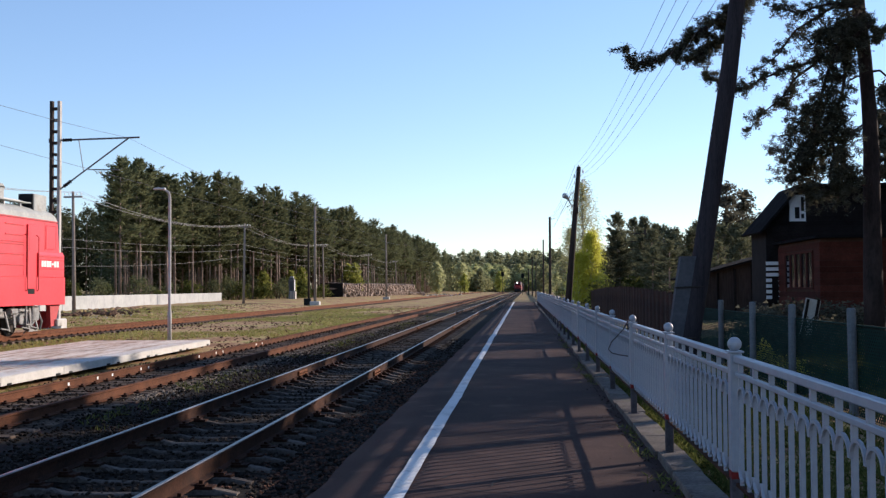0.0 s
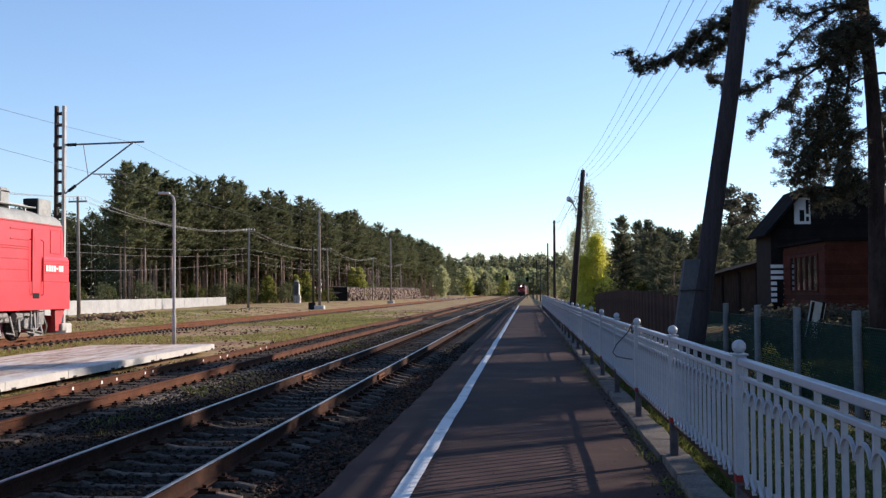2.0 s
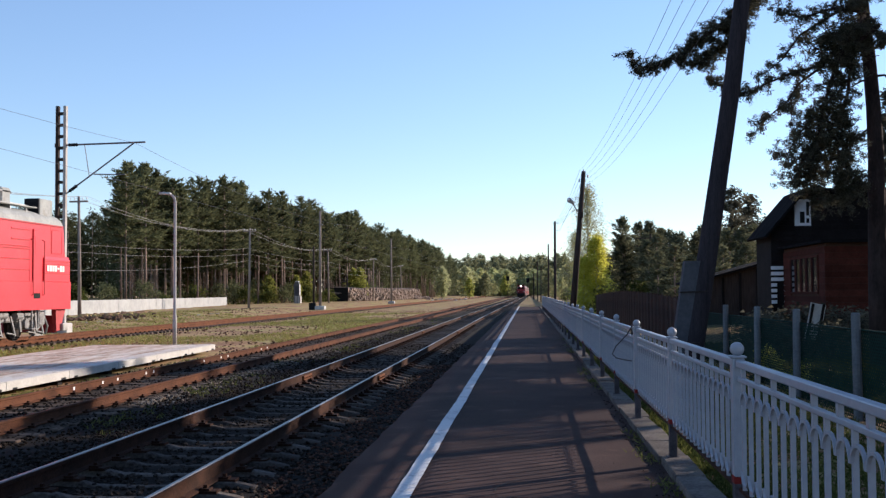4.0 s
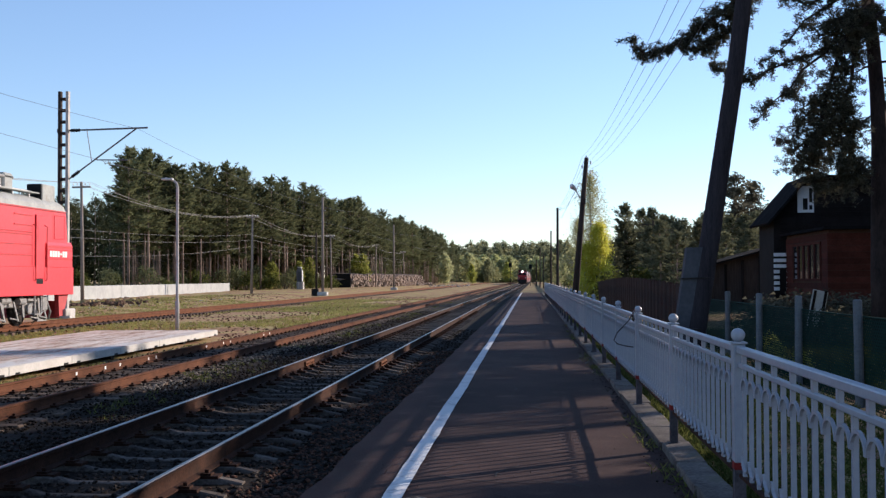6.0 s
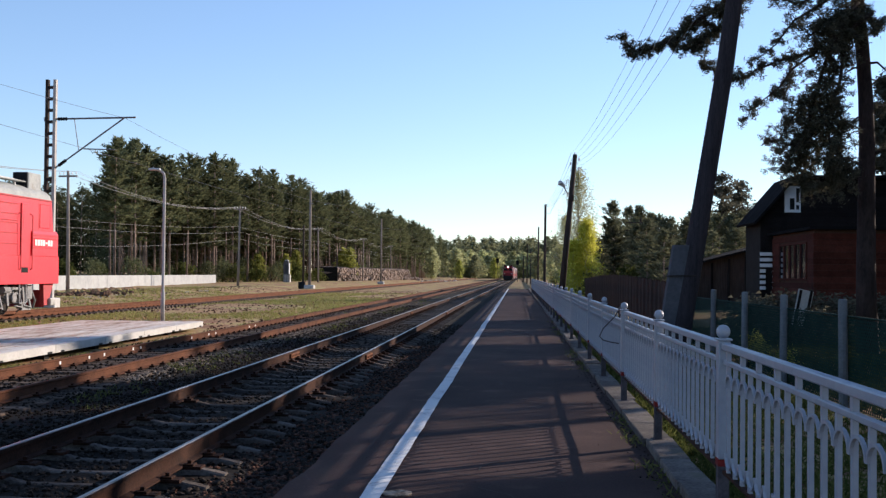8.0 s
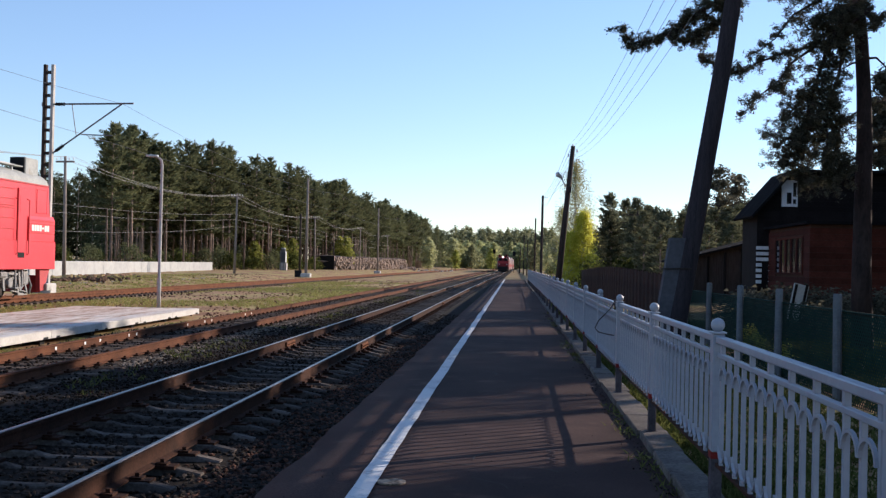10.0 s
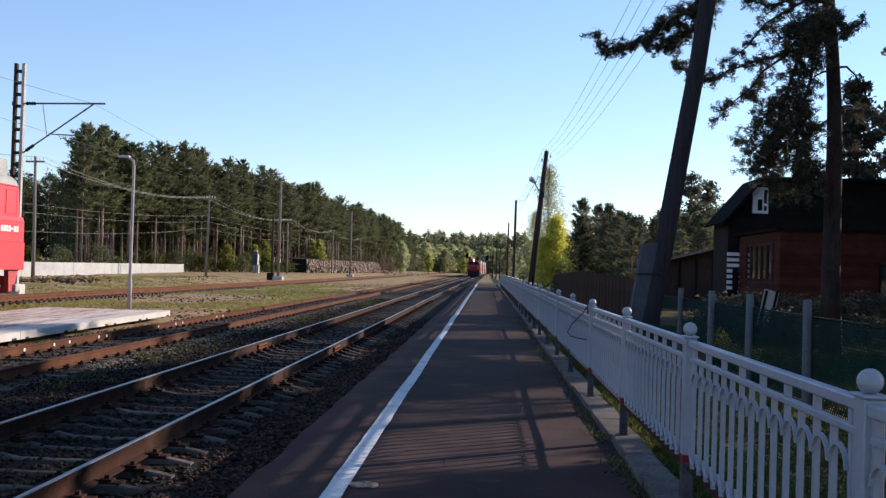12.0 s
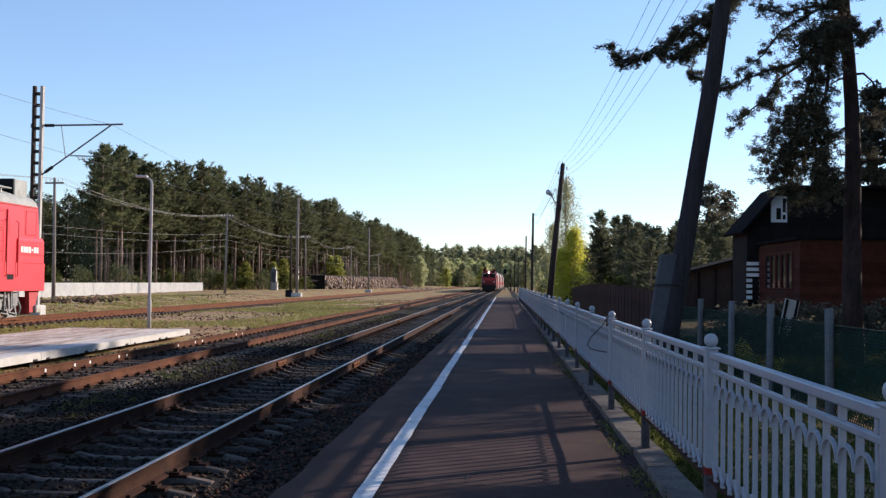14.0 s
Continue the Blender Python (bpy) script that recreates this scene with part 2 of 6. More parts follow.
def soup(name, verts, faces, material, parent=None, label="", smooth=False):
    me = bpy.data.meshes.new(name)
    me.from_pydata(verts, [], faces)
    me.update()
    if smooth:
        me.shade_smooth()
    me.materials.append(M[material])
    ob = new(name, me)
    if parent:
        ob.parent = parent
    return tagged(ob, label)


def thing(name, label, category, at=None, group="", kind=""):
    ob = tagged(new(name), label, category, group, kind)
    ob.empty_display_size = 0.2
    if at is not None:
        ob.matrix_basis = at
    return ob


def box(bm, x0, x1, y0, y1, z0, z1, bevel=0.0):
    vs = [bm.verts.new((x, y, z)) for z in (z0, z1) for x, y in ((x0, y0), (x1, y0), (x1, y1), (x0, y1))]
    fs = [bm.faces.new([vs[i] for i in q]) for q in ((3, 2, 1, 0), (4, 5, 6, 7), (0, 1, 5, 4), (1, 2, 6, 5), (2, 3, 7, 6), (3, 0, 4, 7))]
    if bevel:
        es = list({e for f in fs for e in f.edges})
        bmesh.ops.bevel(bm, geom=es, offset=bevel, segments=1, affect="EDGES")
    return vs


def boxed(x0, x1, y0, y1, z0, z1, bevel=0.0):
    bm = bmesh.new()
    box(bm, x0, x1, y0, y1, z0, z1, bevel)
    return bm


def tube(bm, points, radii, sides=8, caps=True):
    """A round bar through points with a radius at each."""
    points = [Vector(p) for p in points]
    rings = []
    for i, p in enumerate(points):
        d = (points[min(i + 1, len(points) - 1)] - points[max(i - 1, 0)]).normalized()
        a = d.cross(Vector((0, 1, 0)) if abs(d.y) < 0.9 else Vector((1, 0, 0))).normalized()
        b = d.cross(a)
        r = radii[i] if isinstance(radii, (list, tuple)) else radii
        rings.append([bm.verts.new(p + r * (math.cos(k) * a + math.sin(k) * b)) for k in [2 * math.pi * j / sides for j in range(sides)]])
    for u, v in zip(rings, rings[1:]):
        for j in range(sides):
            bm.faces.new((u[j], u[(j + 1) % sides], v[(j + 1) % sides], v[j]))
    if caps:
        bm.faces.new(rings[0][::-1])
        bm.faces.new(rings[-1])


def tubed(points, radii, sides=8):
    bm = bmesh.new()
    tube(bm, points, radii, sides)
    return bm


def prism(bm, outline, axis, a, b):
    """An outline (two coordinates each) pushed along an axis from a to b."""
    def at(p, c):
        return {"x": (c, p[0], p[1]), "y": (p[0], c, p[1]), "z": (p[0], p[1], c)}[axis]
    lo, hi = [bm.verts.new(at(p, a)) for p in outline], [bm.verts.new(at(p, b)) for p in outline]
    n = len(outline)
    bm.faces.new(lo[::-1]), bm.faces.new(hi)
    for i in range(n):
        bm.faces.new((lo[i], lo[(i + 1) % n], hi[(i + 1) % n], hi[i]))
    bmesh.ops.recalc_face_normals(bm, faces=bm.faces)


def prismed(outline, axis, a, b):
    bm = bmesh.new()
    prism(bm, outline, axis, a, b)
    return bm


def ball(bm, centre, r, u=10, v=7, squash=1.0):
    bmesh.ops.create_uvsphere(bm, u_segments=u, v_segments=v, radius=r, matrix=Matrix.Translation(centre) @ Matrix.Diagonal((1, 1, squash, 1)))


def balled(centre, r, u=10, v=7, squash=1.0):
    bm = bmesh.new()
    ball(bm, centre, r, u, v, squash)
    return bm


def shards(centres, spread, size, count, rng, flat=1.0, slim=0.4, droop=0.0):
    """Small leaf-like triangles strewn about each centre: verts and faces."""
    c = np.repeat(np.asarray(centres, float), count, 0)
    n = len(c)
    c = c + rng.normal(size=(n, 3)) * np.array([1, 1, flat]) * np.repeat(np.broadcast_to(spread, len(centres)), count)[:, None]
    d = rng.normal(size=(n, 3))
    d[:, 2] = d[:, 2] * 0.7 - droop
    d /= np.linalg.norm(d, axis=1)[:, None]
    s = rng.normal(size=(n, 3))
    s -= (s * d).sum(1)[:, None] * d
    s /= np.linalg.norm(s, axis=1)[:, None]
    k = size * rng.uniform(0.6, 1.4, n)[:, None]
    v = np.stack([c - d * k * 0.5 + s * k * slim, c - d * k * 0.5 - s * k * slim, c + d * k * 0.6], 1).reshape(-1, 3)
    return v.tolist(), np.arange(3 * n).reshape(-1, 3).tolist()


def smooth_step(a, b, x):
    k = min(1.0, max(0.0, (x - a) / (b - a)))
    return k * k * (3 - 2 * k)


def wire_line(name, a, b, sag, radius, material="wire", steps=14):
    """A hanging wire as a thin round bar."""
    a, b = Vector(a), Vector(b)
    pts = [a.lerp(b, i / steps) - Vector((0, 0, 4 * sag * (i / steps) * (1 - i / steps))) for i in range(steps + 1)]
    bm = tubed(pts, radius, 4)
    return part(name, bm, material)


# ---- ground, beds and platform ----
def ground_height(x, y):
    z = -0.42
    z += 0.42 * smooth_step(-22.5, -28, x)
    z += 0.32 * smooth_step(1.2, 2.0, x)
    z += 0.9 * smooth_step(-45, -70, x)
    z -= 0.10 * math.exp(-((x + 18.7) / 0.5) ** 2)
    if 22 < y < 190:
        lumpy = noise.noise((x * 0.55, y * 0.40, 8)) + 0.5 * noise.noise((x * 1.3, y * 1.1, 4))
        z += 0.13 * max(0.0, lumpy + 0.1) * smooth_step(-22.6, -24.5, x) * smooth_step(-44, -38, x)
        z += 0.055 * lumpy * smooth_step(-18.2, -17, x) * smooth_step(-10.2, -11.5, x) * smooth_step(33, 37, y)
    return z


def build_ground():
    xs = sorted({*np.linspace(-3000, -120, 10), *np.arange(-120, -44, 4.0), *np.arange(-44, -20, 1.0), *np.arange(-20, 8, 0.7), *np.arange(8, 60, 4.0), *np.linspace(60, 3000, 10), 1.3, 1.6, 1.9})
    ys = sorted({*np.linspace(-400, -20, 6), *np.arange(-20, 60, 1.0), *np.arange(60, 200, 2.0), *np.arange(200, 700, 40.0), *np.linspace(700, 4000, 8)})
    verts = []
    for y in ys:
        for x in xs:
            near = abs(x) < 60 and y < 150
            bumpy = 0.035 * noise.noise((x * 0.9, y * 0.9, 0)) + 0.05 * noise.noise((x * 0.2, y * 0.2, 3)) if near else 0
            if -9.8 < x < 1.35 or -22 < x < -18.8:
                bumpy = min(bumpy, 0.0) - 0.03
            verts.append((x, y, ground_height(x, y) + bumpy))
    w = len(xs)
    faces = [(j * w + i, j * w + i + 1, (j + 1) * w + i + 1, (j + 1) * w + i) for j in range(len(ys) - 1) for i in range(w - 1)]
    tagged(soup("ground", verts, faces, "ground", smooth=True), "trodden soil with thin spring grass round the tracks", "ground", kind="structure")


def bed(name, x0, x1, y0, y1, z, slope, label, step=0.22, material="ballast", swing=0):
    """A gravel bed: a bumpy strip with sloping shoulders."""
    xs = [x0 - slope, x0, *np.linspace(x0, x1, 25)[1:-1], x1, x1 + slope]
    ys = [*np.arange(y0, min(60, y1), step), *np.arange(min(60, y1), y1 + 1, 8.0)]
    verts = []
    for y in ys:
        for i, x in enumerate(xs):
            edge = i in (0, len(xs) - 1)
            verts.append((x + bend(y) * swing + (0.08 * noise.noise((x, y * 0.7, 5)) if edge else 0), y, z - 0.12 if edge else z + 0.030 * noise.noise((x * 1.7, y * 1.7, 1)) + 0.016 * noise.noise((x * 9, y * 9, 2))))
    w = len(xs)
    faces = [(j * w + i, j * w + i + 1, (j + 1) * w + i + 1, (j + 1) * w + i) for j in range(len(ys) - 1) for i in range(w - 1)]
    return tagged(soup(name, verts, faces, material, smooth=True), label, "track bed", kind="structure")


LINE_X = -0.93


def build_platform():
    ys = [*np.arange(-6, 60, 0.4), *np.arange(60, 116, 2.0)]
    cols = [-1.62, -1.58, -1.2, -0.6, 0, 0.5, 0.9, 1.16]
    verts, faces = [], []
    for y in ys:
        rag = 0.05 * noise.noise((0, y * 0.9, 0)) + 0.03 * noise.noise((0, y * 4, 7))
        for i, x in enumerate(cols):
            verts.append((x + (rag if i < 2 else 0), y, -0.40 if i == 0 else (-0.02 if i == 1 else 0.0) + 0.006 * noise.noise((x * 1.3, y * 0.8, 2))))
    w = len(cols)
    faces = [(j * w + i, j * w + i + 1, (j + 1) * w + i + 1, (j + 1) * w + i) for j in range(len(ys) - 1) for i in range(w - 1)]
    verts += [(-1.6, ys[-1], -0.4), (1.16, ys[-1], -0.4)]
    faces.append((len(verts) - 2, (len(ys) - 1) * w + 1, (len(ys) - 1) * w + w - 1, len(verts) - 1))
    tagged(soup("platform", verts, faces, "asphalt", smooth=True), "low station platform of worn reddish asphalt", "platform", kind="structure")
    verts, faces = [], []
    line_ys = [*np.arange(-6, 50, 0.12), *np.arange(50, 115, 0.8)]
    for y in line_ys:
        wob = 0.020 * noise.noise((4, y * 0.30, 0)) + 0.004 * noise.noise((9, y * 1.4, 0))
        for k, side in enumerate((-1, 1)):
            verts.append((LINE_X + wob + side * (0.068 + 0.008 * noise.noise((k * 5 + 20, y * 2.2, 1))), y, 0.011))
    faces = [(2 * j, 2 * j + 1, 2 * j + 3, 2 * j + 2) for j in range(len(line_ys) - 1)]
    tagged(soup("platform_line", verts, faces, "white_line"), "hand-painted white safety line on the platform", "line", kind="structure")


# ---- tracks ----
RAIL = [(-0.065, 0), (0.065, 0), (0.065, 0.012), (0.012, 0.032), (0.010, 0.13), (0.036, 0.142), (0.036, 0.172), (-0.036, 0.172), (-0.036, 0.142), (-0.010, 0.13), (-0.012, 0.032), (-0.065, 0.012)]


def rail_head(x0, y0, y1, z):
    return prismed([(x0 - 0.019, z), (x0 + 0.019, z), (x0 + 0.014, z + 0.010), (x0 - 0.014, z + 0.010)], "y", y0, y1)


def bend(y):
    """How far the main line has swung to the right at y."""
    return 0.0042 * max(0.0, y - 70.0)


def sleeper_mesh(length, concrete):
    """A timber sleeper, or a cast one with sloping flanks, a sunk middle and ends that fall away."""
    me = bpy.data.meshes.new("sleeper")
    if not concrete:
        bm = boxed(-length / 2, length / 2, -0.12, 0.12, -0.14, 0.0, 0.018)
    else:
        bm = bmesh.new()
        rings = []
        profile = ((0.0, -0.056, 0.052), (0.38, -0.050, 0.054), (0.60, -0.004, 0.062), (1.02, -0.004, 0.064), (1.25, -0.050, 0.062), (1.255, -0.16, 0.062))
        for x, z, half in [(-x, z, w) for x, z, w in profile[:0:-1]] + list(profile):
            rings.append([bm.verts.new(p) for p in ((x, -half - 0.02, -0.17), (x, -half, z - 0.012), (x, -half + 0.014, z), (x, half - 0.014, z), (x, half, z - 0.012), (x, half + 0.02, -0.17))])
        for u, v in zip(rings, rings[1:]):
            for j in range(5):
                bm.faces.new((u[j], v[j], v[j + 1], u[j + 1]))
        bm.faces.new(rings[0])
        bm.faces.new(rings[-1][::-1])
        bmesh.ops.recalc_face_normals(bm, faces=bm.faces)
    bm.to_mesh(me)
    bm.free()
    return me


def swung(bm, on):
    for v in bm.verts:
        v.co.x += bend(v.co.y) * on
    return bm


def build_track(name, centre, top, y0, y1, sleeper_mat, rail_mat, gap, label, head, length=2.7, concrete=False, swing=0):
    t = thing(name, label, "railway track", kind="structure")
    base = top - 0.18
    for side in (-0.79, 0.79):
        x = centre + side
        for a0, a1 in ((y0, 70), (70, y1)):
            rail = part("rail", swung(prismed([(x + a, base + b) for a, b in RAIL], "y", a0, a1), swing), rail_mat, t)
            if head:
                part("rail_head", swung(rail_head(x, a0, a1, top - 0.008), swing), "steel", rail, "polished running surface")
    me = sleeper_mesh(length, concrete)
    me.materials.append(M[sleeper_mat])
    rng = random.Random(len(name))
    y = y0 + 0.3
    far_bm = bmesh.new()
    fast = bmesh.new()
    while y < min(y1, 260):
        if 4 < y < 4 + 270 * gap:
            s = new("sleeper", me)
            s.parent = t
            s.matrix_basis = pose(centre + bend(y) * swing + rng.uniform(-0.035, 0.035), y + rng.uniform(-0.03, 0.03), base + rng.uniform(-0.014, 0.004), 0, 0, rng.uniform(-1.2, 1.2))
        elif y > 4:
            box(far_bm, centre + bend(y) * swing - length / 2, centre + bend(y) * swing + length / 2, y - 0.12, y + 0.12, base - 0.12, base)
        if 4 < y < 60:
            for side in (-0.79, 0.79):
                for k in (-1, 1):
                    x = centre + side + k * 0.105
                    if concrete:
                        box(fast, x + k * 0.04 - 0.085, x + k * 0.04 + 0.085, y - 0.075, y + 0.075, base - 0.02, base + 0.010)
                    box(fast, x - 0.05, x + 0.05, y - 0.055, y + 0.055, base, base + 0.030)
                    box(fast, x - 0.018, x + 0.018, y - 0.018, y + 0.018, base + 0.03, base + 0.06)
        y += gap
    if far_bm.verts:
        tagged(part("far_sleepers", far_bm, sleeper_mat, t), kind="stuff")
    else:
        far_bm.free()
    tagged(part("rail_fastenings", fast, "shaded_rust", t, "rusty clips and bolts"), kind="stuff")
    return t


def build_tracks():
    bed("ballast_bed_main", -6.6, -1.95, -8, 560, -0.405, 0.35, "gravel bed of the main track, deep shade put into its colour", swing=1)
    bed("ballast_bed_siding", -9.2, -6.8, -8, 560, -0.398, 0.3, "dirty gravel bed of the siding", material="dirty_ballast")
    bed("ballast_bed_far", -21.45, -19.15, 5, 560, -0.385, 0.15, "brown gravel bed of the far track", material="dirty_ballast")
    build_track("main_track", -3.9, -0.15, -8, 560, "sleeper", "shaded_rust", 0.625, "main railway track with polished rail heads and grey sleepers", True, concrete=True, swing=1)
    siding = build_track("siding_track", -7.97, -0.20, -8, 560, "old_sleeper", "siding_rust", 0.625, "disused siding with rusty rails on dark timber sleepers", False)
    build_track("far_track", -20.3, -0.20, 5, 560, "old_sleeper", "rust", 0.625, "rusty far track on dark timber sleepers", False)
    # white paint marks on the web of the siding's outer rail
    bm = bmesh.new()
    box(bm, 0, 0.006, -0.035, 0.035, -0.03, 0.03)
    me = bpy.data.meshes.new("paint_mark")
    bm.to_mesh(me)
    bm.free()
    me.materials.append(M["white_wood"])
    for y in (20.0, 21.4, 22.2, 23.9, 24.4, 28.3, 29.9, 30.6, 34.5, 35.3):
        o = new("paint_mark", me)
        o.parent = siding
        o.matrix_basis = pose(-8.76 + 0.013, y, -0.29)
    # joint bars on the main rails
    me = bpy.data.meshes.new("joint_bar")
    bm = boxed(-0.02, 0.02, -0.42, 0.42, 0.03, 0.13, 0.008)
    for k in range(6):
        tube(bm, [(-0.035, -0.35 + 0.14 * k, 0.08), (0.035, -0.35 + 0.14 * k, 0.08)], 0.016, 6)
    bm.to_mesh(me)
    bm.free()
    # Brighter rust than the rails: sunlight on the joints is in the colour.
    me.materials.append(M["rust"])
    main = bpy.data.objects["main_track"]
    for y in (22.3, 47.3, 72.3, 97.3):
        for x in (-3.9 + 0.79, -3.9 - 0.79):
            for k in (-1, 1):
                o = new("joint_bar", me)
                o.parent = main
                o.matrix_basis = pose(x + bend(y) + 0.034 * k, y, -0.33)


def pebble_mesh(name, material, seed):
    rng = random.Random(seed)
    bm = bmesh.new()
    bmesh.ops.create_icosphere(bm, subdivisions=1, radius=1)
    for v in bm.verts:
        v.co = v.co * rng.uniform(0.7, 1.15)
        v.co.z *= 0.65
    vs, fs = [v.co.copy() for v in bm.verts], [[v.index for v in f.verts] for f in bm.faces]
    bm.free()
    return vs, fs


def strew(name, spots, material, label, seed, category="gravel"):
    """Loose stones or lumps as one mesh: spots of (x, y, z, size)."""
    rng = random.Random(seed)
    shapes = [pebble_mesh("p", material, seed + k) for k in range(5)]
    verts, faces = [], []
    for x, y, z, s in spots:
        vs, fs = shapes[rng.randrange(5)]
        m = Euler((rng.uniform(-0.5, 0.5), rng.uniform(-0.5, 0.5), rng.uniform(0, 6.3))).to_matrix()
        o = len(verts)
        verts += [tuple(m @ v * s + Vector((x, y, z))) for v in vs]
        faces += [[i + o for i in f] for f in fs]
    return tagged(soup(name, verts, faces, material), label, category, kind="stuff")


def build_stones():
    rng = random.Random(5)
    spots = []
    for _ in range(15000):
        y = 6 + 34 * rng.random() ** 1.8
        x = rng.uniform(-6.0, -1.75)
        if min(abs(x + 3.11), abs(x + 4.69)) < 0.11:
            continue
        spots.append((x, y, -0.400 + rng.uniform(-0.012, 0.012), rng.uniform(0.018, 0.042)))
    spots.sort(key=lambda p: p[1])
    shapes = []
    for k in range(5):
        me = bpy.data.meshes.new("stone")
        me.from_pydata(*(lambda vf: (vf[0], [], vf[1]))(pebble_mesh("p", "stone", 70 + k)))
        me.materials.append(M["stone"])
        shapes.append(me)
    for x, y, z, size in spots[:300]:
        o = new("stone", shapes[rng.randrange(5)])
        o.parent = bpy.data.objects["ballast_bed_main"]
        o.matrix_basis = pose(x, y, z, rng.uniform(-25, 25), rng.uniform(-25, 25), rng.uniform(0, 360)) @ Matrix.Scale(size, 4)
    spots = spots[300:]
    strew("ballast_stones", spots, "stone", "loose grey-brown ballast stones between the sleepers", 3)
    spots = []
    for _ in range(3800):
        y = 6 + 22 * rng.random() ** 1.8
        spots.append((rng.choice((rng.uniform(-2.55, -1.7), rng.uniform(-2.55, -1.7), rng.uniform(-3.0, -1.7))), y, -0.408 + rng.uniform(0, 0.016), rng.uniform(0.015, 0.036)))
    strew("rusty_gravel", spots, "rust_stone", "rust-brown gravel beside the platform edge", 9)
    spots = [(rng.gauss(-6.72, 0.22), 18 + 50 * rng.random() ** 1.5, -0.388, rng.uniform(0.014, 0.04)) for _ in range(1300)]
    loose = []
    while len(loose) < 7000:
        x, y = rng.uniform(-7.05, -5.0), 8 + 55 * rng.random() ** 1.6
        if abs(x + 7.18) > 0.12:
            loose.append((x, y, (-0.388 if x > -6.6 else -0.392) + rng.uniform(-0.008, 0.008), rng.uniform(0.012, 0.034)))
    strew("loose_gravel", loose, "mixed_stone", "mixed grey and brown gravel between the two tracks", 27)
    loose = []
    while len(loose) < 2600:
        x, y = rng.uniform(-9.9, -7.3), 16 + 45 * rng.random() ** 1.5
        if min(abs(x + 7.18), abs(x + 8.76)) > 0.12:
            loose.append((x, y, -0.39 + rng.uniform(-0.008, 0.01), rng.uniform(0.014, 0.04)))
    strew("siding_stones", loose, "mixed_stone", "scattered stones between the rusty siding rails", 29)
    clods = []
    while len(clods) < 5200:
        x, y = rng.uniform(-30, -9.5), 24 + 90 * rng.random() ** 1.6
        if -21.6 < x < -19 or (-14.2 < x < -9.7 and y < 34.7):
            continue
        clods.append((x, y, ground_height(x, y) + 0.01, rng.uniform(0.02, 0.075)))
    strew("clods", clods, "rust_stone", "brown clods, bark and dead leaves on the field", 21, "debris")
    strew("siding_gravel", spots, "pale_stone", "pale gravel shoulder beside the siding", 14)


# ---- fence on the kerb ----
FENCE_X, POST_Y, POST_GAP = 1.26, 6.49, 2.94


def build_kerb():
    k = thing("kerb", "row of worn concrete kerb blocks along the platform", "kerb", kind="structure")
    rng = random.Random(2)
    meshes = []
    for s in range(4):
        bm = boxed(-0.12, 0.13, -0.49, 0.49, -0.45, 0.065, 0.014)
        for v in bm.verts:
            v.co.x += rng.uniform(-0.008, 0.008)
            v.co.z += rng.uniform(-0.01, 0.006)
        me = bpy.data.meshes.new("kerb_block")
        bm.to_mesh(me)
        bm.free()
        me.materials.append(M["kerb"])
        meshes.append(me)
    for i in range(122):
        o = new("kerb_block", meshes[rng.randrange(4)])
        o.parent = k
        o.matrix_basis = pose(1.268 + rng.uniform(-0.008, 0.008), -5 + 1.0 * i, rng.uniform(-0.012, 0.008), 0, 0, rng.uniform(-0.6, 0.6))


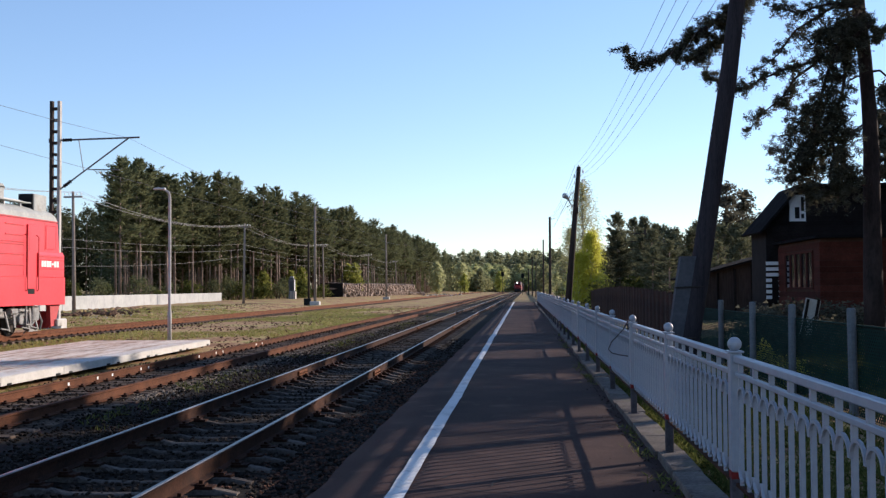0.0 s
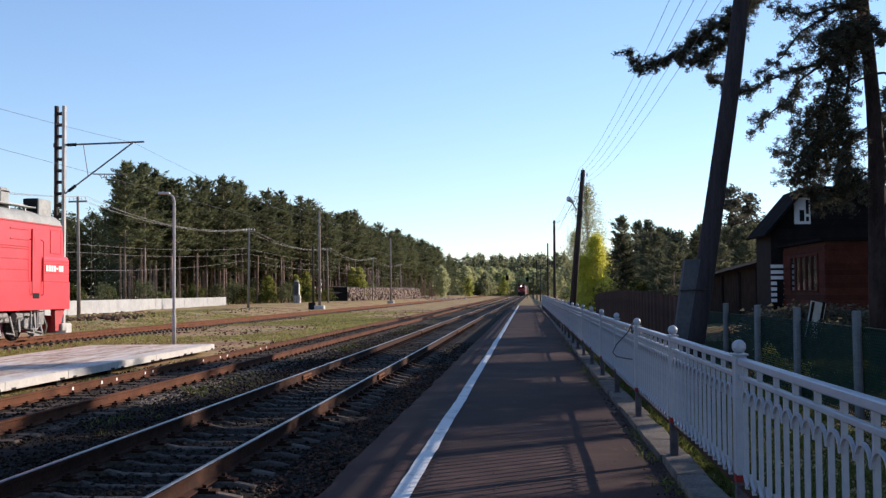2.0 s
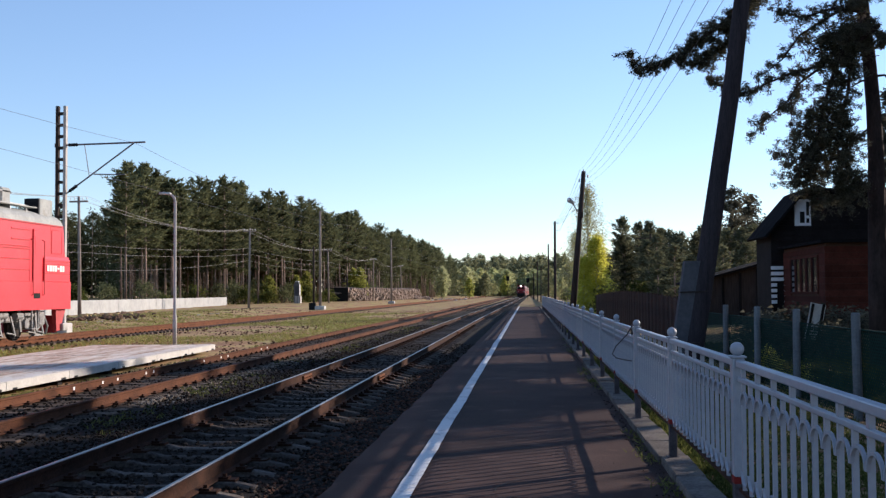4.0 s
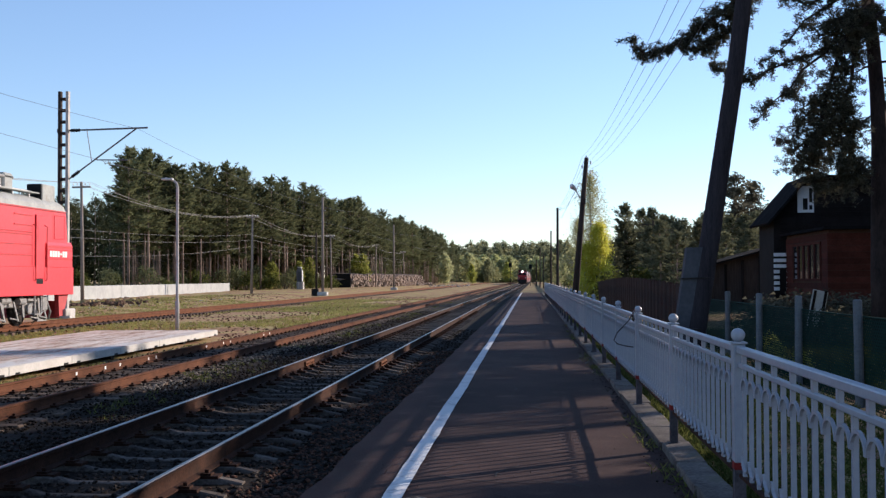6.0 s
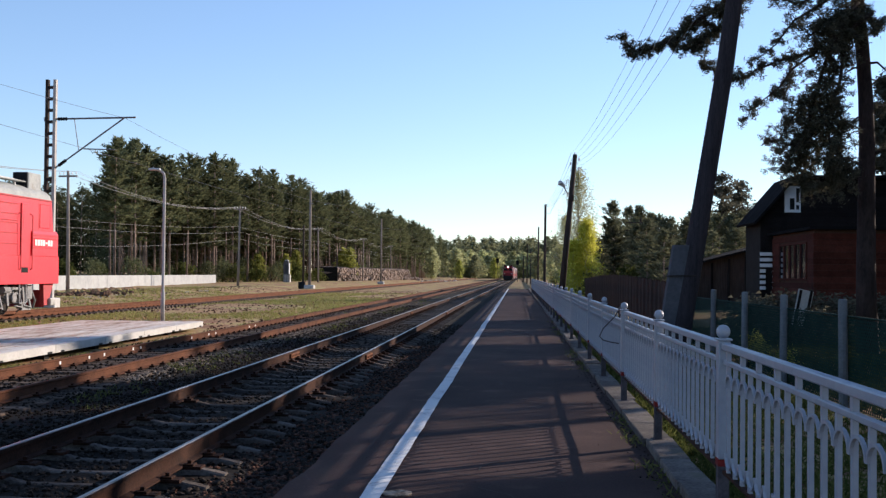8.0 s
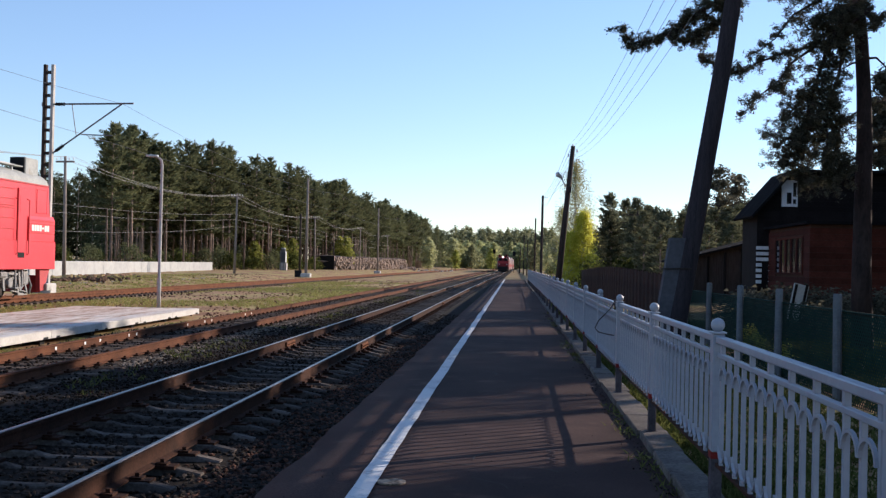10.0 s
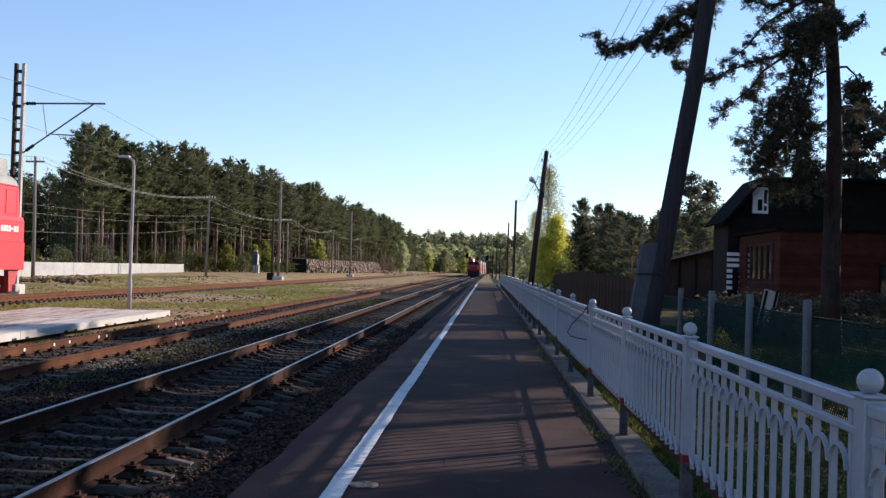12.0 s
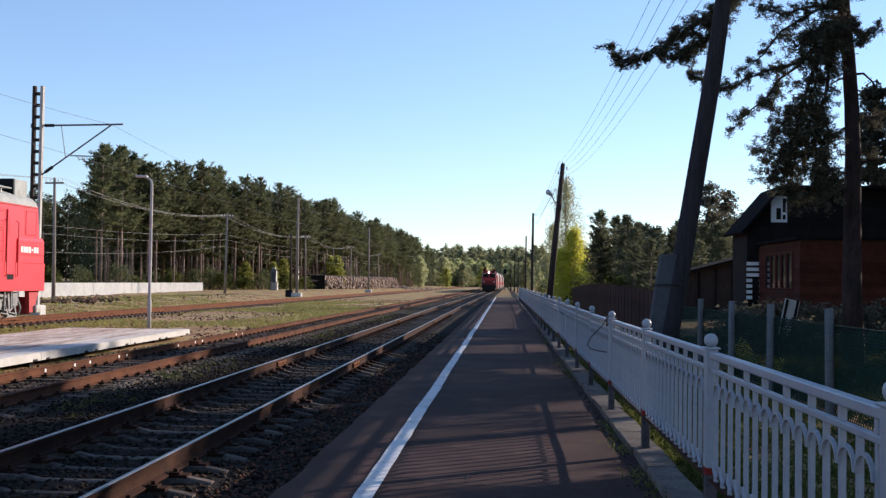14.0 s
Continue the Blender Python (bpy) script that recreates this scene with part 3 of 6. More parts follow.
def fence_panel():
    """One bay: post with ball, rails, flat bars joined by arches, and its leg."""
    t = thing("fence_section", "white painted steel fence section on the platform kerb", "fence", group="fence sections along the platform")
    # Post, rails and bars carry the white paint with shade mixed in.
    post = part("post", boxed(-0.035, 0.035, -0.05, 0.05, 0.395, 1.098, 0.006), "shaded_white_metal", t)
    part("post_cap", boxed(-0.045, 0.045, -0.06, 0.06, 1.098, 1.110, 0.003), "shaded_white_metal", post)
    part("ball_finial", balled((0, 0, 1.149), 0.042, 14, 9), "shaded_white_metal", post)
    part("top_rail", boxed(-0.025, 0.025, 0.05, POST_GAP - 0.05, 1.047, 1.090, 0.006), "shaded_white_metal", t)
    part("middle_rail", boxed(-0.016, 0.016, 0.05, POST_GAP - 0.05, 0.963, 0.990, 0.004), "shaded_white_metal", t)
    part("bottom_rail", boxed(-0.016, 0.016, 0.05, POST_GAP - 0.05, 0.315, 0.340, 0.004), "shaded_rust", t, "red-brown bottom rail")
    n = 15
    gap = (POST_GAP - 0.1) / n
    bar = bpy.data.meshes.new("bar")
    bm = boxed(-0.011, 0.011, -0.013, 0.013, 0.34, 0.963)
    bm.to_mesh(bar)
    bm.free()
    bar.materials.append(M["shaded_white_metal"])
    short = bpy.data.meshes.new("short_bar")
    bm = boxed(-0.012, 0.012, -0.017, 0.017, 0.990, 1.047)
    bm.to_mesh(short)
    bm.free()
    short.materials.append(M["shaded_white_metal"])
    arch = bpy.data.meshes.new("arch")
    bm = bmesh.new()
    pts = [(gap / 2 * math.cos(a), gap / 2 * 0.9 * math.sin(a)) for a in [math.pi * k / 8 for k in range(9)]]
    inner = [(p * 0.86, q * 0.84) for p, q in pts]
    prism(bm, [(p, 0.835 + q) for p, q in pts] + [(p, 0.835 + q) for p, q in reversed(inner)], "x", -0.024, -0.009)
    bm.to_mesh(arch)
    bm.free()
    arch.materials.append(M["shaded_white_metal"])
    foot = arch.copy()
    foot.name = "foot_arch"
    foot.transform(Matrix.Translation((0, 0, 1.29)) @ Matrix.Diagonal((1, 1, -1, 1)))
    foot.flip_normals()
    for i in range(n):
        y = 0.05 + gap * (i + 0.5)
        o = new("bar", bar)
        o.parent = t
        o.matrix_basis = pose(0, y, 0)
        if i < n - 1:
            o = new("arch", arch)
            o.parent = t
            o.matrix_basis = pose(0, y + gap / 2, 0)
            o = new("foot_arch", foot)
            o.parent = t
            o.matrix_basis = pose(0, y + gap / 2, 0)
        if i % 2 == 0:
            o = new("short_bar", short)
            o.parent = t
            o.matrix_basis = pose(0, y, 0)
    leg = part("leg", boxed(-0.033, 0.033, -0.04, 0.04, 0.06, 0.40, 0.006), "stub", t, "old grey steel leg")
    part("foot_plate", boxed(-0.055, 0.055, -0.06, 0.06, 0.055, 0.072, 0.003), "stub", leg)
    part("red_band", boxed(-0.036, 0.036, -0.043, 0.043, 0.352, 0.399, 0.004), "stub_red", leg, "red paint left on the leg")
    return t


def build_fence():
    first = fence_panel()
    first.matrix_basis = pose(FENCE_X, POST_Y - 2 * POST_GAP, 0)
    rng = random.Random(8)
    for k in range(-1, 30):
        bay = copy_thing(first, pose(FENCE_X + rng.uniform(-0.006, 0.006), POST_Y + POST_GAP * k - (0.08 if k < 0 else 0), rng.uniform(-0.008, 0.008), rng.uniform(-0.1, 0.1), rng.uniform(-0.4, 0.4), rng.uniform(-0.1, 0.1)))
        if k < 0:
            bay.scale = (1, 1.027, 1)
    # bent wire hung on the fence
    w = thing("bent_wire", "thin bent rusty wire hooked over the fence rail", "wire")
    part("strand", tubed([(1.22, 12.6, 1.10), (1.17, 12.6, 1.01), (1.09, 12.55, 0.93), (1.03, 12.55, 0.87), (0.99, 12.55, 0.78), (1.03, 12.55, 0.735), (1.12, 12.6, 0.71), (1.22, 12.6, 0.695)], 0.0075, 5), "stub", w)
    part("knot", tubed([(1.22, 12.62, 1.11), (1.26, 12.55, 1.07), (1.23, 12.7, 1.0), (1.21, 12.55, 1.08), (1.28, 12.65, 1.11), (1.22, 12.7, 1.05)], 0.014, 5), "stub", w)


def build_platform_marks():
    """Cracks, a round patch and crumbs on the asphalt."""
    rng = random.Random(19)
    verts, faces = [], []
    for k in range(16):
        x, y = rng.uniform(-1.5, 1.0), 6.5 + 30 * rng.random() ** 1.6
        a = rng.choice((0.0, 1.57)) + rng.uniform(-0.5, 0.5)
        w = rng.uniform(0.003, 0.008)
        for s in range(rng.randint(5, 14)):
            a += rng.uniform(-0.5, 0.5)
            nx, ny = x + 0.09 * math.cos(a), y + 0.09 * math.sin(a)
            if not -1.52 < nx < 1.1:
                break
            px, py = -math.sin(a) * w, math.cos(a) * w
            o = len(verts)
            verts += [(x - px, y - py, 0.0085), (nx - px, ny - py, 0.0085), (nx + px, ny + py, 0.0085), (x + px, y + py, 0.0085)]
            faces.append((o, o + 1, o + 2, o + 3))
            x, y = nx, ny
    tagged(soup("asphalt_cracks", verts, faces, "under"), "fine dark cracks in the platform asphalt", "crack", kind="stuff")
    disc = bmesh.new()
    tube(disc, [(-0.77, 7.2, 0.0), (-0.77, 7.2, 0.0095)], 0.10, 20)
    tagged(part("round_patch", disc, "pale_stone"), "pale round patch set into the asphalt", "patch")
    spots = [(rng.uniform(-1.55, 1.12), 6.5 + 25 * rng.random() ** 1.6, 0.006, rng.uniform(0.003, 0.006)) for _ in range(160)]
    spots += [(1.12 - abs(rng.gauss(0, 0.07)), 6.2 + 28 * rng.random() ** 1.4, 0.006, rng.uniform(0.005, 0.014)) for _ in range(380)]
    strew("grit", spots, "stone", "grit and crumbs on the platform", 77)


build_ground()
build_platform()
build_tracks()
build_platform_marks()
build_kerb()
build_fence()


# ---- left side: deck, lamp, masts, poles, wall ----
def build_pad():
    t = thing("loading_deck", "low white-edged deck of worn concrete slabs beside the siding", "platform", kind="structure")
    t.matrix_basis = pose(-9.9, 20.3, 0, 0, 0, 1.5) @ pose(9.9, -20.3, 0)
    rng = random.Random(4)
    y = 34.4
    while y > 2:
        s = part("slab", boxed(-14.0, -9.92, y - 2.96, y, -0.30, -0.135 + rng.uniform(-0.006, 0.006), 0.015), "pad_top", t)
        part("slab_edge", boxed(-9.92, -9.895, y - 2.955, y - 0.005, -0.30, -0.133, 0.004), "pad_side", s, "white-washed edge")
        part("border", boxed(-10.42 + rng.uniform(-0.05, 0.05), -9.921, y - 2.95, y - 0.01, -0.131, -0.125), "pad_border", s, "worn white border")
        # Black blocks on the edge face stand in for shade inside the notches.
        part("lifting_notch", boxed(-9.90, -9.885, y - 0.42, y - 0.20, -0.30, -0.255), "black", s, "black block for the shade in a notch")
        part("lifting_notch", boxed(-9.90, -9.885, y - 2.70, y - 2.52, -0.30, -0.262), "black", s)
        y -= 2.97
        for x in (-10.3, -12, -13.7):
            part("bearer", boxed(x - 0.2, x + 0.2, y - 0.12, y + 0.12, -0.48, -0.30), "black", t)
    part("end_edge", boxed(-14.0, -9.9, 34.4, 34.425, -0.30, -0.135), "pad_side", t, "white-washed edge")


def build_lamp_post():
    t = thing("lamp_post", "pale steel lamp post with a short bent arm", "lamp post", pose(-12.0, 35.5, -0.42))
    pole = part("pole", tubed([(0, 0, 0), (0, 0, 1.2), (0, 0, 1.22), (0, 0, 5.1), (-0.03, 0, 5.25), (-0.12, 0, 5.33)], [0.075, 0.075, 0.055, 0.05, 0.045, 0.04], 10), "mast", t, smooth=True)
    part("arm", tubed([(-0.10, 0, 5.32), (-0.42, 0.0, 5.44)], 0.028, 8), "mast", pole)
    part("lamp_head", boxed(-0.55, -0.15, -0.10, 0.10, 5.36, 5.43, 0.02), "galv", t).matrix_basis = pose(0, 0, 0.0)


def catenary_mast(y, x=-23.4, arm=True):
    """Mast of two concrete-and-steel legs with rungs, cantilever, brace and insulators."""
    t = thing("catenary_mast", "tall narrow catenary mast with rungs between two legs", "mast", pose(x, y, -0.42), group="catenary masts")
    h = 11.5
    for s in (-1, 1):
        part("leg", prismed([(s * 0.20 - 0.07, -0.11), (s * 0.20 + 0.07, -0.11), (s * 0.20 + 0.07, 0.11), (s * 0.20 - 0.07, 0.11)], "z", 0, h), "mast" if s > 0 else "old_wood", t)
    for k in range(19):
        part("rung", boxed(-0.13, 0.13, -0.06, 0.06, 0.6 + k * 0.58, 0.75 + k * 0.58), "old_wood", t)
    part("footing", boxed(-0.5, 0.5, -0.35, 0.35, 0, 0.55, 0.04), "concrete", t)
    if arm:
        part("top_arm", tubed([(0.25, 0, 9.52), (4.35, 0, 9.60)], 0.045, 8), "wire", t, "steel cantilever tube")
        part("brace", tubed([(0.25, 0, 7.05), (3.75, 0, 9.56)], 0.04, 8), "wire", t)
        part("strut", tubed([(1.2, 0, 9.53), (1.45, 0, 7.95)], 0.022, 6), "wire", t)
        part("steady_arm", tubed([(1.7, 0, 8.02), (3.3, 0, 7.98)], 0.03, 6), "wire", t)
        part("contact_arm", tubed([(2.3, 0, 7.99), (2.35, 0, 7.75), (3.05, 0, 7.70)], 0.02, 6), "wire", t)
        for p, q in (((0.35, 0, 9.52), (0.85, 0, 9.53)), ((0.42, 0, 7.17), (0.82, 0, 7.46))):
            b = bmesh.new()
            p, q = Vector(p), Vector(q)
            pts = [p.lerp(q, i / 8) for i in range(9)]
            tube(b, pts, [0.05, 0.10, 0.06, 0.10, 0.06, 0.10, 0.06, 0.10, 0.05], 8)
            part("insulator", b, "black", t, "dark ribbed insulator")
        part("bracket", boxed(-0.32, -0.27, -0.1, 0.1, 9.4, 9.6), "wire", t)
    return t


def build_masts():
    catenary_mast(51.8)
    first = None
    for x, y, h in ((-23.4, 119.0, 11.2), (-23.4, 182.0, 11.0)):
        if first:
            copy_thing(first, pose(x, y, -0.3))
            continue
        first = thing("line_mast", "slim pale concrete line mast on a block footing", "mast", pose(x, y, -0.3), group="line masts")
        part("pole", tubed([(0, 0, 0), (0, 0, h)], [0.17, 0.12], 10), "grey_wood", first, smooth=True)
        part("footing", boxed(-0.55, 0.55, -0.5, 0.5, 0, 0.45, 0.06), "concrete", first)
        part("bracket", boxed(-0.12, 0.28, -0.12, 0.12, h - 1.6, h - 1.5), "wire", first)
    p = thing("signal_post", "dark timber post with a relay box beside the line mast", "post", pose(-24.2, 119.3, -0.3))
    part("pole", tubed([(0, 0, 0), (0, 0, 7.2)], [0.13, 0.10], 8), "old_wood", p, smooth=True)
    part("relay_box", boxed(-0.45, 0.30, -0.6, -0.15, 0.0, 0.8, 0.04), "black", p, "dark relay box")
    contact = thing("overhead_line", "thin overhead line wires hung from the catenary masts", "wires")
    knots = [-8.0, 51.8, 119.0, 182.0, 246.0]
    for a, b in zip(knots, knots[1:]):
        for x, z, sag, r in ((-19.6, 9.15, 0.9, 0.008), (-20.3, 7.25, 0.05, 0.008)):
            o = wire_line("wire", (x, a, z), (x, b, z), sag, r)
            o.parent = contact
    return contact


POLES = [(-31.8, 28), (-32.0, 74.0), (-30.3, 114.0), (-31.1, 165.0), (-31.4, 215.0), (-31.6, 265.0)]


def build_telegraph():
    first = None
    for k, (x, y) in enumerate(POLES):
        if first is None:
            t = first = thing("telegraph_pole", "grey timber telegraph pole with a crossarm and white insulators", "pole", group="telegraph poles")
            part("pole", tubed([(0, 0, -0.1), (0.02, 0, 4), (0, 0, 8.75)], [0.15, 0.125, 0.095], 8), "grey_wood", t, smooth=True)
            arm = part("crossarm", boxed(-0.68, 0.68, -0.05, 0.05, 8.3, 8.42), "grey_wood", t)
            for px in (-0.6, -0.3, 0.3, 0.6):
                bm = bmesh.new()
                tube(bm, [(px, 0, 8.42), (px, 0, 8.5), (px, 0, 8.52), (px, 0, 8.64)], [0.012, 0.012, 0.05, 0.035], 8)
                part("insulator", bm, "porcelain", arm, "white porcelain insulator")
            t.matrix_basis = pose(x, y, 0)
        else:
            copy_thing(first, pose(x, y, -0.1 * (k % 2), 0, 0.8 * (-1) ** k, 0))
    w = thing("telegraph_wires", "sagging telegraph wires strung between the timber poles", "wires")
    for (x0, y0), (x1, y1) in zip(POLES, POLES[1:]):
        for dx, za, zb, sag in ((-0.6, 8.6, 8.6, 0.9), (-0.3, 8.6, 8.6, 1.05), (0.3, 8.6, 8.6, 1.0), (0.6, 8.6, 8.6, 1.15), (-0.1, 5.2, 6.5, 0.3), (0.1, 4.6, 5.9, 0.3), (-0.1, 3.3, 5.2, 0.35)):
            wire_line("wire", (x0 + dx, y0, za if y0 < 80 else zb), (x1 + dx, y1, zb if y1 > 80 else za), sag, 0.009, "sunlit_wire").parent = w


def build_white_wall():
    t = thing("boundary_wall", "low white-washed wall of long concrete panels", "wall", kind="structure")
    a, b = Vector((-31.5, 50, 0)), Vector((-42.3, 147, 0))
    d = (b - a)
    n = 7
    ang = math.degrees(math.atan2(d.y, d.x)) - 90
    me = bpy.data.meshes.new("panel")
    bm = boxed(-0.09, 0.09, 0.02, d.length / n - 0.02, -0.3, 1.12, 0.02)
    bm.to_mesh(me)
    bm.free()
    me.materials.append(M["wall_white"])
    for i in range(n):
        o = new("panel", me)
        o.parent = t
        p = a.lerp(b, i / n)
        o.matrix_basis = pose(p.x, p.y, 0.0, 0, 0, ang)
    # rubble along the foot
    rng = random.Random(3)
    spots = [(rng.gauss(-29.5, 1.2), rng.uniform(60, 110), 0.02, rng.uniform(0.04, 0.11)) for _ in range(160)]
    strew("rubble", spots, "pale_stone", "pale rubble strewn before the white wall", 31, "rubble")
    spots = [(rng.gauss(-30.5, 0.8), rng.gauss(78, 4), 0.05, rng.uniform(0.15, 0.38)) for _ in range(70)]
    strew("earth_heap", spots, "ground", "low heap of dark earth by the pole", 33, "heap")


def build_woodpile():
    """Long stack of cut logs with the sawn ends facing the track."""
    t = thing("log_stack", "long stack of cut pale and brown logs beside the track", "log stack")
    a, b = Vector((-34.8, 204, 0)), Vector((-27.5, 272, 0))
    d = (b - a).normalized()
    side = Vector((-d.y, d.x, 0))
    rng = random.Random(6)
    me = bpy.data.meshes.new("log")
    bm = tubed([(0, 0, 0), (0, 4.0, 0)], 1.0, 8)
    bm.to_mesh(me)
    bm.free()
    me.materials.append(M["log"])
    ang = math.degrees(math.atan2(side.y, side.x)) - 90
    rest_v, rest_f, made = [], [], 0
    s = 0.0
    length = (b - a).length
    z = 0.2
    while z < 2.5:
        s = rng.uniform(0, 0.3)
        while s < length - z * 0.8:
            r = rng.uniform(0.16, 0.30)
            p = a + d * s + side * rng.uniform(-0.6, 0.15)
            top = z + rng.uniform(-0.1, 0.1)
            if made < 300 and (s < 40):
                o = new("log", me)
                o.parent = t
                o.matrix_basis = pose(p.x, p.y, top, rng.uniform(-4, 4), 0, ang + rng.uniform(-6, 6)) @ Matrix.Diagonal((r, 1, r, 1))
                made += 1
            else:
                m = pose(p.x, p.y, top, rng.uniform(-4, 4), 0, ang + rng.uniform(-6, 6)) @ Matrix.Diagonal((r, 1, r, 1))
                o0 = len(rest_v)
                rest_v += [tuple(m @ v.co) for v in me.vertices]
                rest_f += [[i + o0 for i in f.vertices] for f in me.polygons]
            s += 2 * r + rng.uniform(0.0, 0.12)
        z += 0.36
    tagged(soup("log_rest", rest_v, rest_f, "log", t), kind="stuff")
    p, q = a - d * 0.4, a - d * 0.4 + side * 4.6
    bm = bmesh.new()
    box(bm, -0.2, 4.8, -0.25, -0.1, 0, 2.7)
    part("end_board", bm, "black", t, "dark boarded end").matrix_basis = pose(p.x, p.y, 0, 0, 0, math.degrees(math.atan2(side.y, side.x)))


def build_litter():
    """Pale offcuts and bark heaps on the ground past the log stack."""
    rng = random.Random(44)
    spots = [(rng.uniform(-29, -17), rng.uniform(262, 330), 0.05 + ground_height(-24, 300), rng.uniform(0.12, 0.42)) for _ in range(60)]
    strew("offcuts", spots, "concrete", "pale sawn offcuts lying past the log stack", 45, "offcuts")
    spots = [(rng.gauss(-28, 1.6), rng.uniform(262, 290), rng.uniform(-0.4, 0.5), rng.uniform(0.3, 0.7)) for _ in range(50)]
    strew("bark_heap", spots, "log", "heap of bark and broken logs at the end of the stack", 46, "heap")
    spots = [(rng.gauss(-27.6, 1.1), rng.gauss(66, 5), ground_height(-27.6, 66) + 0.03, rng.uniform(0.10, 0.26)) for _ in range(120)]
    strew("soil_heap", spots, "soil", "low dark brown soil heap before the white wall", 47, "heap")
    spots = [(rng.gauss(-26.2, 0.5), 60 + 30 * rng.random(), ground_height(-26.2, 75) + 0.03, rng.uniform(0.03, 0.075)) for _ in range(110)]
    strew("white_rubble", spots, "wall_white", "white rubble scattered beside the far track", 48, "rubble")


def build_cabinet():
    t = thing("relay_cabinet", "grey steel relay cabinet on a stepped concrete plinth", "cabinet", pose(-36.0, 165.0, 0.0) @ Matrix.Diagonal((0.66, 0.8, 0.9, 1)))
    part("plinth", boxed(-0.85, 0.75, -0.6, 0.6, -0.1, 1.35, 0.05), "mast", t, "pale concrete plinth")
    for x in (-0.7, 0.0, 0.6):
        part("plinth_rib", boxed(x, x + 0.1, -0.66, -0.6, 0, 1.3), "grey_sheet", t)
    body = part("body", prismed([(-0.75, 1.35), (0.35, 1.35), (0.45, 3.3), (0.20, 3.75), (-0.55, 3.75), (-0.95, 3.2)], "y", -0.45, 0.45), "grey_sheet", t, "slanting dark grey steel body")
    part("door", boxed(-0.55, 0.25, -0.48, -0.45, 1.6, 3.1, 0.01), "stub_grey", body)
    part("edge_strip", boxed(0.40, 0.50, -0.46, 0.46, 1.45, 3.3, 0.02), "galv", body, "pale edge strip")
    part("top", boxed(-0.6, 0.25, -0.4, 0.4, 3.75, 3.95, 0.05), "galv", t)


# ---- the parked electric locomotive ----
def build_parked_loco():
    t = thing("electric_locomotive", "bright red parked electric locomotive with a pale grey roof", "locomotive", pose(-20.3, 42.3, -0.20))
    # side profile of the body: y forward, z above the rails
    L = -16.4
    nose = [(L, 1.16), (0.0, 1.16), (0.02, 2.20), (-0.10, 2.24), (-0.12, 3.05), (-0.30, 3.20), (-0.42, 3.28), (-0.55, 4.40), (-0.66, 4.52), (L, 4.52)]
    bm = prismed(nose, "x", -1.58, 1.58)
    bmesh.ops.bevel(bm, geom=[e for e in bm.edges if abs(e.verts[0].co.x) > 1.5 and abs(e.verts[1].co.x) > 1.5 and e.verts[0].co.x * e.verts[1].co.x > 0], offset=0.07, segments=2, affect="EDGES")
    body = part("body", bm, "red", t)
    arch = [(-1.57 * math.cos(a), 4.50 + 0.62 * math.sin(a) ** 0.8) for a in [math.pi * k / 14 for k in range(15)]]
    bm = prismed(arch, "y", L + 0.05, -0.62)
    for v in bm.verts:
        if v.co.y > -1:
            v.co.y -= 0.9 * max(0, v.co.z - 4.5) ** 1.2
    part("roof", bm, "roof_grey", t, "rounded pale grey roof", smooth=False)
    # ribs, door, handrails and plate on the side that faces the line
    x = 1.58
    for z, y1 in ((2.68, -3.55), (3.08, -3.55), (3.46, -3.55), (3.55, -3.55), (3.80, -3.55), (4.18, -3.55)):
        y0 = L + 0.3 if z < 3.7 else -5.0
        part("rib", boxed(x, x + 0.03, y0, y1, z, z + 0.04, 0.008), "red", body)
        # Darker red strip paints the shade below each rib.
        part("seam", boxed(x, x + 0.006, y0, y1, z - 0.035, z), "red_dark", body, "dark strip for the shade under the rib")
    shoulder = part("nose_shoulder", prismed([(x - 0.02, 2.26), (x + 0.06, 2.26), (x + 0.06, 3.12), (x - 0.02, 3.27)], "y", -2.42, -0.13), "red", body, "bulged lower nose")
    for z in (2.58, 2.94, 3.06):
        part("rib", boxed(x + 0.06, x + 0.08, -2.42, -0.16, z, z + 0.03, 0.006), "red", shoulder)
        # Painted rib shade again, on the nose shoulder.
        part("seam", boxed(x + 0.06, x + 0.064, -2.42, -0.16, z - 0.03, z), "red_dark", shoulder)
    skirt_band = part("skirt_panel", boxed(x, x + 0.045, L + 0.05, 0.015, 1.16, 2.25, 0.012), "red", body, "smooth proud panel along the sill")
    part("seam", boxed(x, x + 0.048, L + 0.05, -0.01, 2.25, 2.262), "red_dark", skirt_band)
    part("seam", boxed(x, x + 0.004, -1.80, -1.775, 3.30, 4.40), "red_dark", body)
    part("eaves_strip", boxed(x, x + 0.035, L + 0.1, -0.66, 4.44, 4.50, 0.008), "red_dark", body)
    door = part("door", boxed(x, x + 0.060, -3.32, -2.66, 1.80, 4.25, 0.02), "red", body)
    part("door_window", boxed(x + 0.060, x + 0.066, -3.20, -2.78, 3.25, 3.95), "red", door, "closed red window panel")
    for y in (-3.45, -2.52):
        bm = tubed([(x + 0.05, y, 1.72), (x + 0.11, y, 1.76), (x + 0.11, y, 3.80), (x, y, 3.86)], 0.022, 6)
        part("handrail", bm, "red_dark", body)
    # No opening is cut: a black patch paints the recess's shade.
    part("step_recess", boxed(x - 0.01, x + 0.049, -3.28, -2.72, 1.60, 1.80), "black", body, "black patch for the shade in the step recess")
    part("side_window", boxed(x, x + 0.012, -1.70, -0.80, 3.36, 4.3, 0.02), "red", body)
    plate = part("number_plate", boxed(x + 0.06, x + 0.07, -2.25, -0.55, 2.62, 2.92), "red", body, "raised number field with white marks")
